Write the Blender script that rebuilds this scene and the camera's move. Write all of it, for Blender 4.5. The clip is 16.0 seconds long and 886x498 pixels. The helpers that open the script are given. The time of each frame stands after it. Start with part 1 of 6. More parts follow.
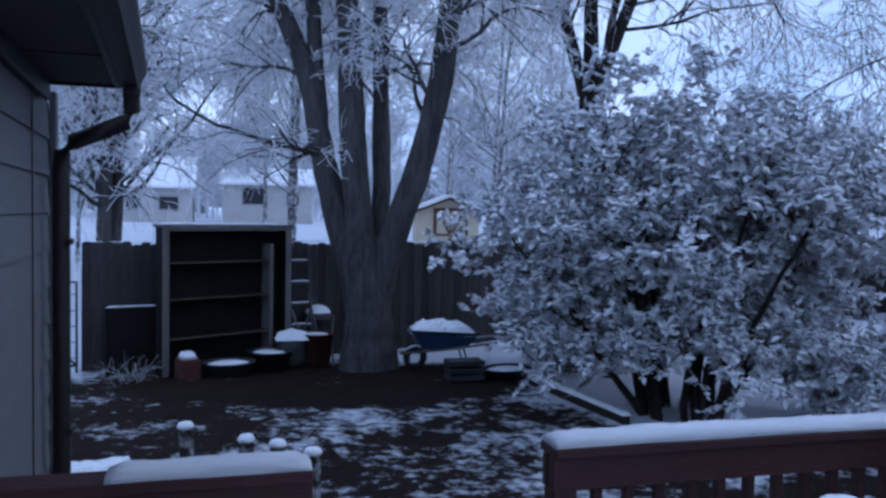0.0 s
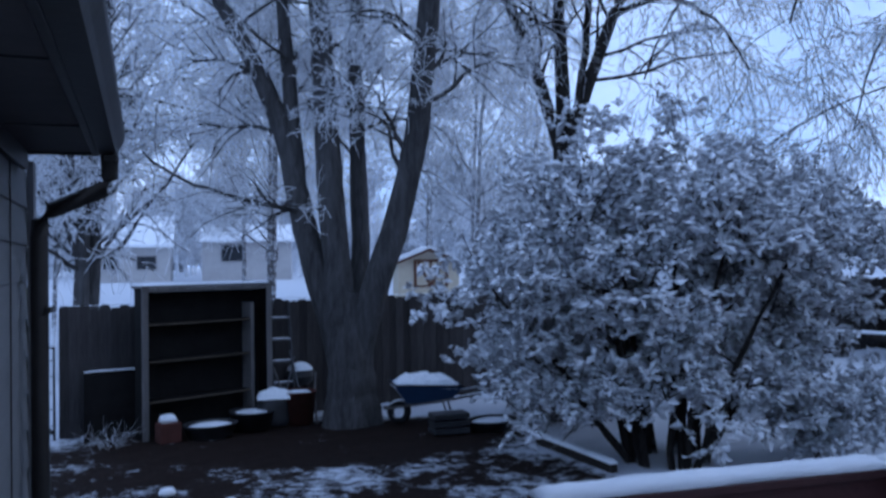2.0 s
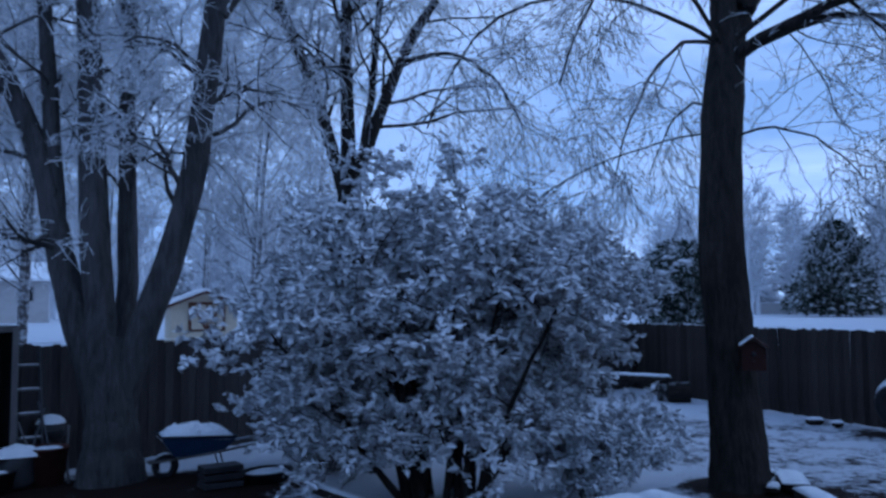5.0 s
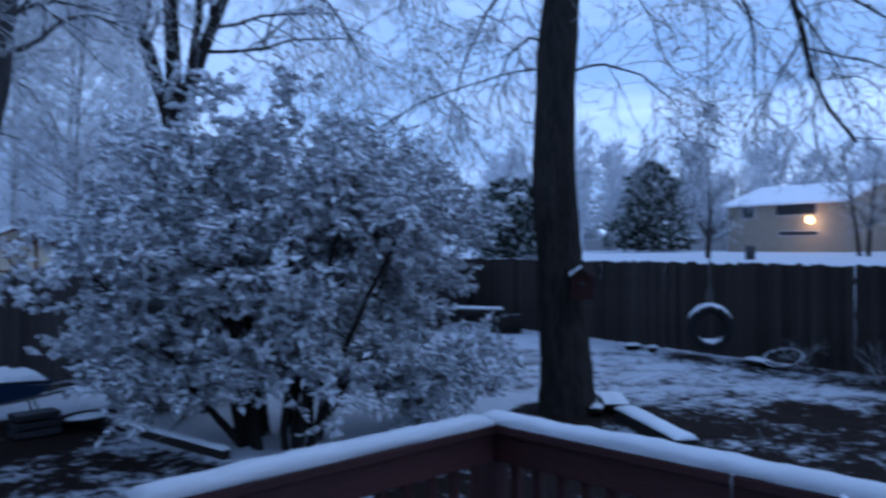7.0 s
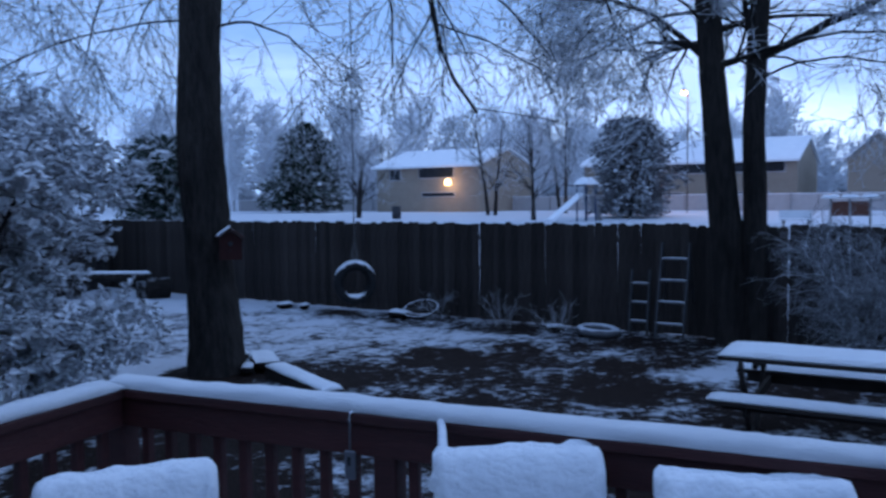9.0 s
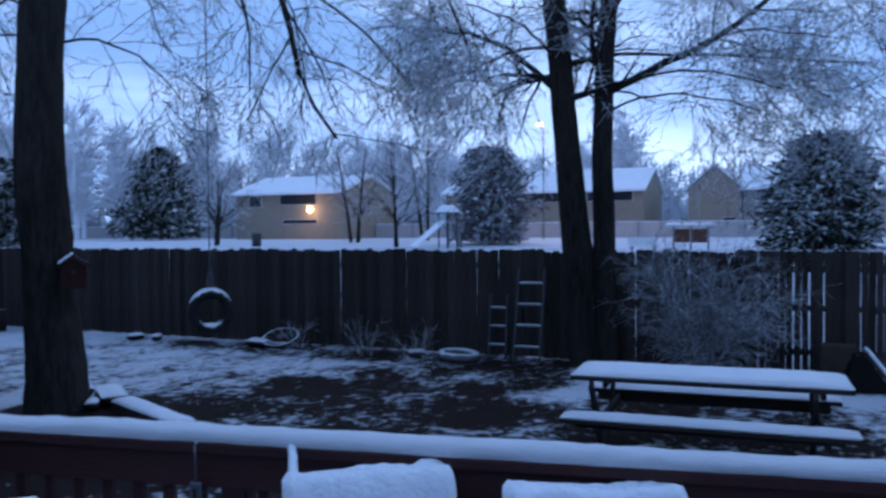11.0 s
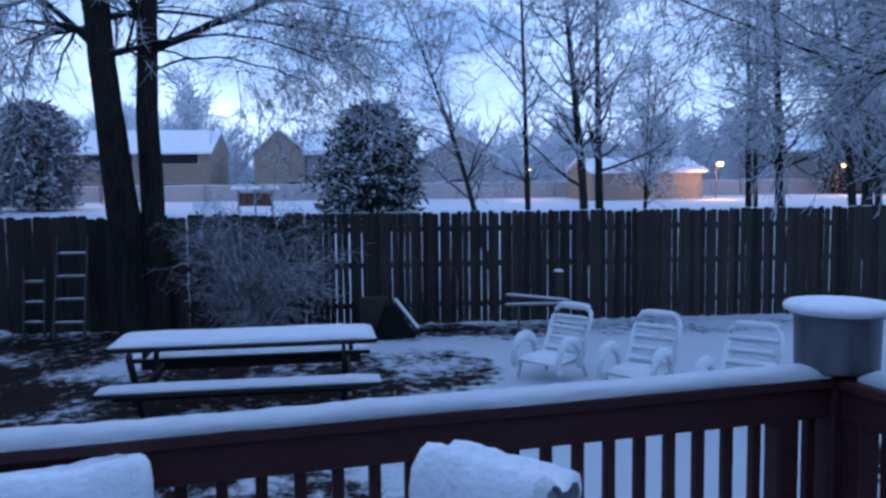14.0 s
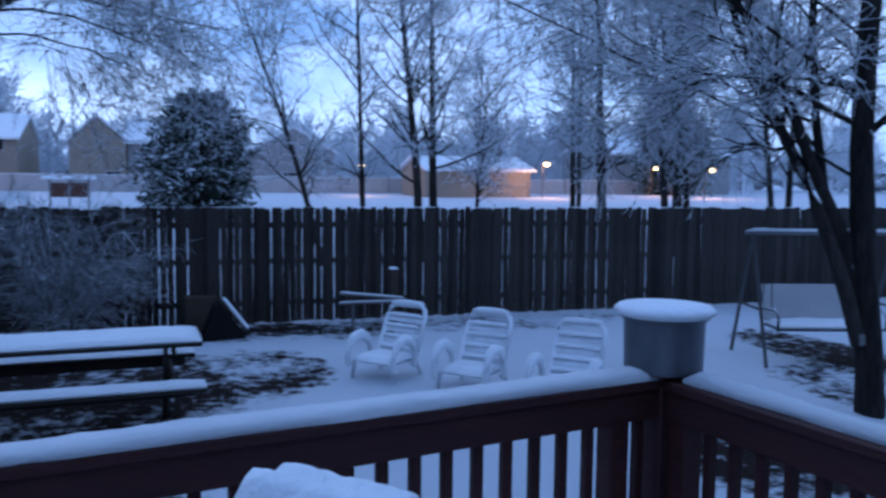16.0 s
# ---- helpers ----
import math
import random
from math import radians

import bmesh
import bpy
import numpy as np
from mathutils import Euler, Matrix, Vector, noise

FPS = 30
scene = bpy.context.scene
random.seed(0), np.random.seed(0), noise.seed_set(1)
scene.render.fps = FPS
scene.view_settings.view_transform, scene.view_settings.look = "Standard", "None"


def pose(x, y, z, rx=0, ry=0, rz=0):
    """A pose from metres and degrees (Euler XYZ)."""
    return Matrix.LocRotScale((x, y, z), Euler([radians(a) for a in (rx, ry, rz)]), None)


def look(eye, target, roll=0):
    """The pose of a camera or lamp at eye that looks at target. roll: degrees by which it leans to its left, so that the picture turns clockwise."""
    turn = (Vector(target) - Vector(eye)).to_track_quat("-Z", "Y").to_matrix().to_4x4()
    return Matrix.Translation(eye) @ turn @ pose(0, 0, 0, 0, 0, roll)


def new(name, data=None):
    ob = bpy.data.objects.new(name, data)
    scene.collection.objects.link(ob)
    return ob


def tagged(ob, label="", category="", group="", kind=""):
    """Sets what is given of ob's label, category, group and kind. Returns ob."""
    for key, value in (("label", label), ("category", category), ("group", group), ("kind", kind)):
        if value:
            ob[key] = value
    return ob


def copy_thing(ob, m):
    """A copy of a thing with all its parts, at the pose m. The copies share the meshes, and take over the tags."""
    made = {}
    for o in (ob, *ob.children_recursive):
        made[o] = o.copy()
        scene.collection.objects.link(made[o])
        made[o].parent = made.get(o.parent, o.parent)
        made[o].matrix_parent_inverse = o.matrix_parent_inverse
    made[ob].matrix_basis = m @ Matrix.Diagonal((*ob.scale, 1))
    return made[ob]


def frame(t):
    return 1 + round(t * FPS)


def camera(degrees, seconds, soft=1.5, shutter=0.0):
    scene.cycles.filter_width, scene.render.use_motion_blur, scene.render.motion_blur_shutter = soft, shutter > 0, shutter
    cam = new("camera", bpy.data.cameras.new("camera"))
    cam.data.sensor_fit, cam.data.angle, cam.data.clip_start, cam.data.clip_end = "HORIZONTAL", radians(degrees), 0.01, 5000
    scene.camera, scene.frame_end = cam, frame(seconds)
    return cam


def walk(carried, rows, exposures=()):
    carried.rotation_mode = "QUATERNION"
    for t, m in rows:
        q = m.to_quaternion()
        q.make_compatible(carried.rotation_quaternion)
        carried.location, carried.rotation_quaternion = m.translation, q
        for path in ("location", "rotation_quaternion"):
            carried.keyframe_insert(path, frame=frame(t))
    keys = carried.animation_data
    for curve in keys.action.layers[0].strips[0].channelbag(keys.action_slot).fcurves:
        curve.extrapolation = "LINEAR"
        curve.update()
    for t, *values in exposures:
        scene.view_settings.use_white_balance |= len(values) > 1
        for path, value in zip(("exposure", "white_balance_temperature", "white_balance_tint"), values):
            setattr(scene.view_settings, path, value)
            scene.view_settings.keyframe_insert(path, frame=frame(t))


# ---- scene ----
cam = camera(57.0, 16.0, 2.7, 0.55)
PATH = [
    (0.0, (-0.180, -0.030, 2.284), (-0.006, 1.960, 2.196), 1.02),
    (0.5, (-0.178, -0.023, 2.286), (0.045, 1.961, 2.176), 0.59),
    (1.0, (-0.176, -0.021, 2.290), (0.102, 1.956, 2.176), 0.10),
    (1.5, (-0.176, -0.048, 2.309), (0.114, 1.929, 2.239), -0.06),
    (2.0, (-0.179, -0.067, 2.314), (0.043, 1.921, 2.349), -0.84),
    (2.5, (-0.170, -0.039, 2.329), (0.073, 1.942, 2.465), -0.90),
    (3.0, (-0.164, -0.050, 2.339), (0.177, 1.911, 2.539), -1.09),
    (3.5, (-0.151, -0.061, 2.346), (0.320, 1.867, 2.593), -1.37),
    (6.0, (-0.089, 0.202, 2.248), (0.788, 1.998, 2.298), 0.11),
    (6.5, (-0.062, 0.236, 2.227), (0.899, 1.990, 2.251), -0.35),
    (7.0, (-0.072, 0.246, 2.234), (1.016, 1.924, 2.219), -0.63),
    (7.5, (-0.050, 0.214, 2.231), (1.296, 1.692, 2.151), 0.36),
    (8.0, (-0.048, 0.185, 2.229), (1.428, 1.530, 2.123), -0.50),
    (8.5, (-0.062, 0.131, 2.226), (1.525, 1.343, 2.111), -0.80),
    (11.0, (-0.043, 0.076, 2.202), (1.787, 0.880, 2.146), -0.51),
    (11.5, (0.004, -0.001, 2.172), (1.887, 0.669, 2.108), -1.46),
    (12.0, (0.007, -0.116, 2.155), (1.961, 0.212, 1.883), -1.80),
    (12.5, (0.019, -0.193, 2.169), (1.997, -0.229, 1.876), -1.75),
    (13.0, (-0.030, -0.207, 2.204), (1.950, -0.393, 1.990), -0.03),
    (13.5, (-0.019, -0.211, 2.207), (1.967, -0.372, 2.030), -0.22),
    (14.0, (-0.017, -0.233, 2.213), (1.968, -0.430, 2.058), -0.61),
    (14.5, (0.000, -0.282, 2.210), (1.978, -0.543, 2.067), 0.27),
    (15.0, (0.008, -0.295, 2.216), (1.969, -0.659, 2.071), -0.15),
    (15.5, (0.049, -0.271, 2.215), (1.989, -0.731, 2.055), 0.03),
    (16.0, (0.134, -0.258, 2.230), (2.037, -0.851, 2.064), 0.62),
]
walk(cam, [(t, look(eye, target, roll)) for t, eye, target, roll in PATH],
     [(0.0, 0.27, 6850, 16), (1.5, 0.22, 6750, 16), (2.5, 0.06, 6400, 12), (3.5, -0.36, 5930, 12), (6.0, -0.28, 5800, 12), (6.5, -0.16, 5850, 12), (7.5, -0.07, 5950, 12), (8.5, -0.12, 5980, 12), (11.0, -0.22, 5880, 12), (11.5, -0.2, 5780, 14), (12.0, 0.03, 5550, 14), (12.5, 0.12, 5780, 14), (13.5, 0.05, 5900, 14), (14.5, -0.12, 5820, 12), (16.0, -0.2, 5600, 12)])

# ---- sky and light ----
world = bpy.data.worlds.new("dawn_sky")
scene.world = world
world.use_nodes = True
wn, wl = world.node_tree.nodes, world.node_tree.links
wn.clear()


def wnode(kind, **kw):
    n = wn.new(kind)
    for k, v in kw.items():
        n.inputs[k].default_value = v
    return n


w_out, w_bg = wn.new("ShaderNodeOutputWorld"), wnode("ShaderNodeBackground", Strength=1.38)
w_co = wn.new("ShaderNodeTexCoord")
w_sep = wn.new("ShaderNodeSeparateXYZ")
w_ramp = wn.new("ShaderNodeValToRGB")
w_ramp.color_ramp.elements[0].position, w_ramp.color_ramp.elements[0].color = 0.0, (0.27, 0.465, 0.85, 1)
w_ramp.color_ramp.elements[1].position, w_ramp.color_ramp.elements[1].color = 0.75, (0.17, 0.315, 0.65, 1)
w_map = wn.new("ShaderNodeMapping")
w_map.inputs["Scale"].default_value = (1.5, 1.5, 4.5)
w_noise = wnode("ShaderNodeTexNoise", Scale=1.7, Detail=7.0, Roughness=0.55, Distortion=0.4)
w_cr = wn.new("ShaderNodeValToRGB")
w_cr.color_ramp.elements[0].position, w_cr.color_ramp.elements[0].color = 0.345, (0, 0, 0, 1)
w_cr.color_ramp.elements[1].position, w_cr.color_ramp.elements[1].color = 0.70, (1, 1, 1, 1)
w_mix = wn.new("ShaderNodeMixRGB")
w_mix.inputs[2].default_value = (0.93, 1.17, 1.56, 1)
# the brighter dawn side of the sky
w_dot = wn.new("ShaderNodeVectorMath")
w_dot.operation = "DOT_PRODUCT"
w_dot.inputs[1].default_value = Vector((0.97, -0.08, 0.22)).normalized()
w_gr = wn.new("ShaderNodeMapRange")
for k, v in (("From Min", 0.4), ("From Max", 1.0), ("To Min", 0.3), ("To Max", 1.0)):
    w_gr.inputs[k].default_value = v
w_mul = wn.new("ShaderNodeMath")
w_mul.operation = "MULTIPLY"
wl.new(w_co.outputs["Generated"], w_sep.inputs[0])
wl.new(w_sep.outputs["Z"], w_ramp.inputs[0])
wl.new(w_co.outputs["Generated"], w_map.inputs["Vector"])
wl.new(w_map.outputs[0], w_noise.inputs["Vector"])
wl.new(w_noise.outputs["Fac"], w_cr.inputs[0])
wl.new(w_co.outputs["Generated"], w_dot.inputs[0])
wl.new(w_dot.outputs["Value"], w_gr.inputs["Value"])
wl.new(w_cr.outputs[0], w_mul.inputs[0])
wl.new(w_gr.outputs[0], w_mul.inputs[1])
wl.new(w_mul.outputs[0], w_mix.inputs[0])
wl.new(w_ramp.outputs[0], w_mix.inputs[1])
wl.new(w_mix.outputs[0], w_bg.inputs["Color"])
wl.new(w_bg.outputs[0], w_out.inputs[0])

sun = new("dawn_sun", bpy.data.lights.new("dawn_sun", "SUN"))
sun.data.energy, sun.data.angle, sun.data.color = 0.12, radians(40), (0.8, 0.88, 1.0)
sun.matrix_world = look((30, -4, 24), (0, 0, 0))


# ---- materials ----
def mat(name):
    m = bpy.data.materials.new(name)
    m.use_nodes = True
    nt = m.node_tree
    return m, nt.nodes, nt.links, nt.nodes["Principled BSDF"]


def surface(name, dark, light, scale=6.0, rough=0.8, bump=0.3, bump_scale=None, stretch=(1, 1, 1), metal=0.0, vary=0.25, snow=0.0, snow_from=0.25, snow_to=0.6, coords="Object", relief=0.02):
    """Two-tone noise material with bump, per-object variation, and optional snow lying on upward faces."""
    m, n, l, b = mat(name)
    co = n.new("ShaderNodeTexCoord")
    mp = n.new("ShaderNodeMapping")
    mp.inputs["Scale"].default_value = stretch
    nz = n.new("ShaderNodeTexNoise")
    nz.inputs["Scale"].default_value, nz.inputs["Detail"].default_value, nz.inputs["Roughness"].default_value = scale, 6, 0.65
    big = n.new("ShaderNodeTexNoise")
    big.inputs["Scale"].default_value, big.inputs["Detail"].default_value = scale * 0.17, 3
    add = n.new("ShaderNodeMath")
    add.operation = "MULTIPLY_ADD"
    add.inputs[1].default_value, add.inputs[2].default_value = 0.6, 0.0
    add2 = n.new("ShaderNodeMath")
    add2.operation = "MULTIPLY_ADD"
    add2.inputs[1].default_value = 0.4
    ramp = n.new("ShaderNodeValToRGB")
    ramp.color_ramp.elements[0].position, ramp.color_ramp.elements[1].position = 0.32, 0.68
    ramp.color_ramp.elements[0].color, ramp.color_ramp.elements[1].color = (*dark, 1), (*light, 1)
    info = n.new("ShaderNodeObjectInfo")
    rng = n.new("ShaderNodeMapRange")
    rng.inputs["To Min"].default_value, rng.inputs["To Max"].default_value = 1 - vary, 1 + vary
    hsv = n.new("ShaderNodeHueSaturation")
    l.new(co.outputs[coords], mp.inputs[0])
    l.new(mp.outputs[0], nz.inputs["Vector"])
    l.new(mp.outputs[0], big.inputs["Vector"])
    l.new(nz.outputs["Fac"], add.inputs[0])
    l.new(big.outputs["Fac"], add2.inputs[0])
    l.new(add.outputs[0], add2.inputs[2])
    l.new(add2.outputs[0], ramp.inputs[0])
    l.new(info.outputs["Random"], rng.inputs["Value"])
    l.new(rng.outputs[0], hsv.inputs["Value"])
    l.new(ramp.outputs[0], hsv.inputs["Color"])
    colour = hsv.outputs[0]
    b.inputs["Roughness"].default_value, b.inputs["Metallic"].default_value = rough, metal
    b.inputs["Specular IOR Level"].default_value = 0.12 if rough >= 0.7 and not metal else 0.35
    if bump:
        bz = n.new("ShaderNodeTexNoise")
        bz.inputs["Scale"].default_value, bz.inputs["Detail"].default_value = bump_scale or scale * 3, 5
        l.new(mp.outputs[0], bz.inputs["Vector"])
        bp = n.new("ShaderNodeBump")
        bp.inputs["Strength"].default_value, bp.inputs["Distance"].default_value = bump, relief
        l.new(bz.outputs["Fac"], bp.inputs["Height"])
        l.new(bp.outputs[0], b.inputs["Normal"])
    if snow:
        geo = n.new("ShaderNodeNewGeometry")
        sep = n.new("ShaderNodeSeparateXYZ")
        l.new(geo.outputs["Normal"], sep.inputs[0])
        jig = n.new("ShaderNodeTexNoise")
        jig.inputs["Scale"].default_value, jig.inputs["Detail"].default_value = 9, 4
        l.new(co.outputs[coords], jig.inputs["Vector"])
        ja = n.new("ShaderNodeMath")
        ja.operation = "MULTIPLY_ADD"
        ja.inputs[1].default_value, ja.inputs[2].default_value = 1.3, -0.65
        l.new(jig.outputs["Fac"], ja.inputs[0])
        sm = n.new("ShaderNodeMath")
        l.new(sep.outputs["Z"], sm.inputs[0])
        l.new(ja.outputs[0], sm.inputs[1])
        mr = n.new("ShaderNodeMapRange")
        mr.inputs["From Min"].default_value, mr.inputs["From Max"].default_value = snow_from, snow_to
        mr.inputs["To Max"].default_value = snow
        l.new(sm.outputs[0], mr.inputs["Value"])
        mx = n.new("ShaderNodeMixRGB")
        mx.inputs[2].default_value = (0.80, 0.83, 0.88, 1)
        l.new(mr.outputs[0], mx.inputs[0])
        l.new(colour, mx.inputs[1])
        colour = mx.outputs[0]
    l.new(colour, b.inputs["Base Color"])
    return m


M_SNOW = surface("snow", (0.75, 0.78, 0.82), (0.86, 0.88, 0.91), 14, 0.75, 0.7, 60, vary=0.03, coords="Generated")
M_SNOWO = surface("snow_lumpy", (0.74, 0.77, 0.81), (0.85, 0.87, 0.9), 8, 0.75, 0.8, 26, vary=0.03)
M_RAIL = surface("red_stained_wood", (0.03, 0.0075, 0.0075), (0.062, 0.016, 0.015), 9, 0.6, 0.3, 30, (1, 1, 6), vary=0.15)
M_FENCE = surface("weathered_fence_wood", (0.017, 0.0145, 0.0135), (0.064, 0.053, 0.048), 9, 0.9, 0.5, 40, (3, 3, 0.35), vary=0.35)
M_BARK = surface("bark_grey_brown", (0.010, 0.009, 0.0085), (0.055, 0.047, 0.042), 7, 0.95, 1.0, 16, (2.4, 2.4, 0.45), vary=0.1, snow=0.6, snow_from=0.62, snow_to=1.0, relief=0.07)
M_MAPLE = surface("maple_bark_lichen", (0.028, 0.027, 0.028), (0.125, 0.12, 0.12), 6, 0.95, 1.0, 15, (2.4, 2.4, 0.4), vary=0.1, snow=0.6, snow_from=0.65, snow_to=0.95, relief=0.07)
M_TWIG = surface("frosted_twig", (0.05, 0.046, 0.045), (0.14, 0.13, 0.13), 5, 0.9, 0, vary=0.05, snow=0.92, snow_from=-0.15, snow_to=0.35)
M_FROST = surface("snow_laden_twig", (0.5, 0.51, 0.53), (0.75, 0.76, 0.79), 5, 0.9, 0, vary=0.05, snow=0.95, snow_from=-0.55, snow_to=0.2)
M_FROSTDIM = surface("thin_frosted_twig", (0.07, 0.07, 0.075), (0.16, 0.16, 0.17), 5, 0.9, 0, vary=0.05, snow=0.42, snow_from=0.0, snow_to=0.7)
M_LEAF = surface("withered_leaf", (0.27, 0.27, 0.28), (0.5, 0.5, 0.512), 3, 0.8, 0, vary=0.1, snow=0.74, snow_from=-0.5, snow_to=0.5)
M_NEEDLE = surface("conifer_needle", (0.012, 0.022, 0.016), (0.035, 0.055, 0.04), 3, 0.85, 0, vary=0.1, snow=0.65, snow_from=0.35, snow_to=0.8)
M_SIDING = surface("grey_painted_siding", (0.125, 0.131, 0.142), (0.165, 0.171, 0.182), 5, 0.6, 0.15, 40, (1, 1, 4), vary=0.05)
M_DARKTRIM = surface("dark_brown_trim", (0.012, 0.0105, 0.01), (0.024, 0.021, 0.02), 6, 0.5, 0.1, vary=0.1)
M_SOFFIT = surface("brown_soffit", (0.05, 0.045, 0.045), (0.075, 0.065, 0.065), 6, 0.7, 0.1, vary=0.1)
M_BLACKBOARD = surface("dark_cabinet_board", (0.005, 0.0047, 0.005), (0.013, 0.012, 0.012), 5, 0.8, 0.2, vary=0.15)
M_GREYWOOD = surface("grey_bare_wood", (0.10, 0.094, 0.094), (0.18, 0.17, 0.166), 8, 0.85, 0.3, 40, (3, 3, 0.5), vary=0.15)
M_TABLE = surface("dark_wet_table_wood", (0.014, 0.012, 0.011), (0.035, 0.028, 0.025), 8, 0.7, 0.3, 40, vary=0.2)
M_METAL = surface("galvanised_metal", (0.11, 0.115, 0.13), (0.2, 0.205, 0.22), 5, 0.42, 0.15, 12, (1, 1, 0.4), metal=0.7, vary=0.05)
M_ALU = surface("aluminium", (0.08, 0.083, 0.09), (0.15, 0.153, 0.163), 5, 0.6, 0.1, metal=0.3, vary=0.1, snow=0.8, snow_from=0.5, snow_to=0.8)
M_LADDER = surface("dull_weathered_aluminium", (0.045, 0.046, 0.05), (0.085, 0.087, 0.093), 6, 0.6, 0.1, metal=0.3, vary=0.1)
M_WHITE = surface("white_painted_metal", (0.58, 0.6, 0.63), (0.72, 0.74, 0.77), 6, 0.5, 0.1, vary=0.05, snow=0.9, snow_from=0.2, snow_to=0.5)
M_RUBBER = surface("black_rubber", (0.012, 0.012, 0.013), (0.03, 0.03, 0.032), 8, 0.7, 0.3, vary=0.1, snow=0.95, snow_from=0.45, snow_to=0.75)
M_ROPE = surface("grey_rope", (0.08, 0.078, 0.075), (0.15, 0.145, 0.14), 30, 0.9, 0.2, vary=0.1)
M_BLUE = surface("blue_plastic", (0.01, 0.03, 0.07), (0.018, 0.048, 0.105), 4, 0.5, 0.1, vary=0.1)
M_TERRA = surface("terracotta", (0.05, 0.02, 0.017), (0.09, 0.033, 0.027), 8, 0.8, 0.2, vary=0.2)
M_DARK = surface("dark_wet_metal", (0.015, 0.016, 0.018), (0.04, 0.04, 0.044), 6, 0.5, 0.2, vary=0.2)
M_CREAM = surface("cream_painted_board", (0.5, 0.44, 0.34), (0.6, 0.53, 0.42), 6, 0.7, 0.1, vary=0.06)
M_BROWN = surface("brown_painted_trim", (0.10, 0.045, 0.033), (0.15, 0.07, 0.05), 8, 0.7, 0.2, vary=0.1)
M_REDPAINT = surface("faded_red_paint", (0.026, 0.01, 0.0095), (0.05, 0.018, 0.016), 8, 0.7, 0.2, vary=0.1)
M_CARD = surface("brown_board", (0.045, 0.035, 0.028), (0.08, 0.064, 0.05), 6, 0.9, 0.2, vary=0.1)
M_FABRIC = surface("grey_chair_fabric", (0.10, 0.11, 0.13), (0.16, 0.17, 0.2), 20, 0.9, 0.3, vary=0.05)
# fence wood again, its colour lightened for the brighter exposure on the side fence
M_FENCEBRIGHT = surface("brightened_grey_weathered_fence_wood", (0.024, 0.022, 0.023), (0.07, 0.064, 0.064), 9, 0.9, 0.5, 40, (3, 3, 0.35), vary=0.3)
M_WEEP = surface("dim_frosted_twig", (0.22, 0.225, 0.24), (0.4, 0.405, 0.42), 5, 0.9, 0, vary=0.08, snow=0.7, snow_from=-0.3, snow_to=0.4)

M_WEEPMID = surface("pale_frosted_twig", (0.34, 0.345, 0.36), (0.56, 0.565, 0.58), 5, 0.9, 0, vary=0.08, snow=0.75, snow_from=-0.4, snow_to=0.35)

# fabric plastered with lumpy snow, worn through in dark specks
M_DUST, n, l, b = mat("fabric_plastered_with_snow")
co = n.new("ShaderNodeTexCoord")
nz, fine = n.new("ShaderNodeTexNoise"), n.new("ShaderNodeTexNoise")
nz.inputs["Scale"].default_value, nz.inputs["Detail"].default_value, nz.inputs["Roughness"].default_value = 21, 4, 0.6
fine.inputs["Scale"].default_value, fine.inputs["Detail"].default_value = 34, 4
ramp = n.new("ShaderNodeValToRGB")
ramp.color_ramp.elements[0].position, ramp.color_ramp.elements[1].position = 0.35, 0.5
ramp.color_ramp.elements[0].color, ramp.color_ramp.elements[1].color = (0.17, 0.18, 0.21, 1), (0.76, 0.79, 0.83, 1)
bp = n.new("ShaderNodeBump")
bp.inputs["Strength"].default_value, bp.inputs["Distance"].default_value = 0.9, 0.02
l.new(co.outputs["Object"], nz.inputs["Vector"])
l.new(co.outputs["Object"], fine.inputs["Vector"])
l.new(nz.outputs["Fac"], ramp.inputs[0])
l.new(ramp.outputs[0], b.inputs["Base Color"])
l.new(fine.outputs["Fac"], bp.inputs["Height"])
l.new(bp.outputs[0], b.inputs["Normal"])
b.inputs["Roughness"].default_value = 0.85
b.inputs["Specular IOR Level"].default_value = 0.12
M_BOARDTAN = surface("tan_wall_boards", (0.25, 0.212, 0.17), (0.32, 0.275, 0.225), 1.5, 0.8, 0.1, vary=0.06)
M_WALLGREY = surface("grey_wall_boards", (0.27, 0.26, 0.26), (0.35, 0.34, 0.34), 1.5, 0.8, 0.1, vary=0.06)
M_PANE = surface("dark_window_pane", (0.015, 0.018, 0.022), (0.03, 0.033, 0.04), 2, 0.12, 0, vary=0.2)
# frosted crowns toned pale grey, the haze of distance being in the colour
M_FARWOOD = surface("hazed_frosted_crown", (0.42, 0.43, 0.45), (0.6, 0.61, 0.63), 0.8, 0.95, 0, vary=0.05, snow=0.5, snow_from=0.2, snow_to=0.9)
M_GARWALL = surface("light_garden_wall", (0.36, 0.35, 0.35), (0.46, 0.45, 0.45), 2, 0.85, 0.2, vary=0.05)


def glow(name, colour, power):
    m, n, l, b = mat(name)
    b.inputs["Base Color"].default_value = (*colour, 1)
    b.inputs["Emission Color"].default_value, b.inputs["Emission Strength"].default_value = (*colour, 1), power
    return m


M_LAMP = glow("sodium_lamp", (1.0, 0.60, 0.24), 9.0)


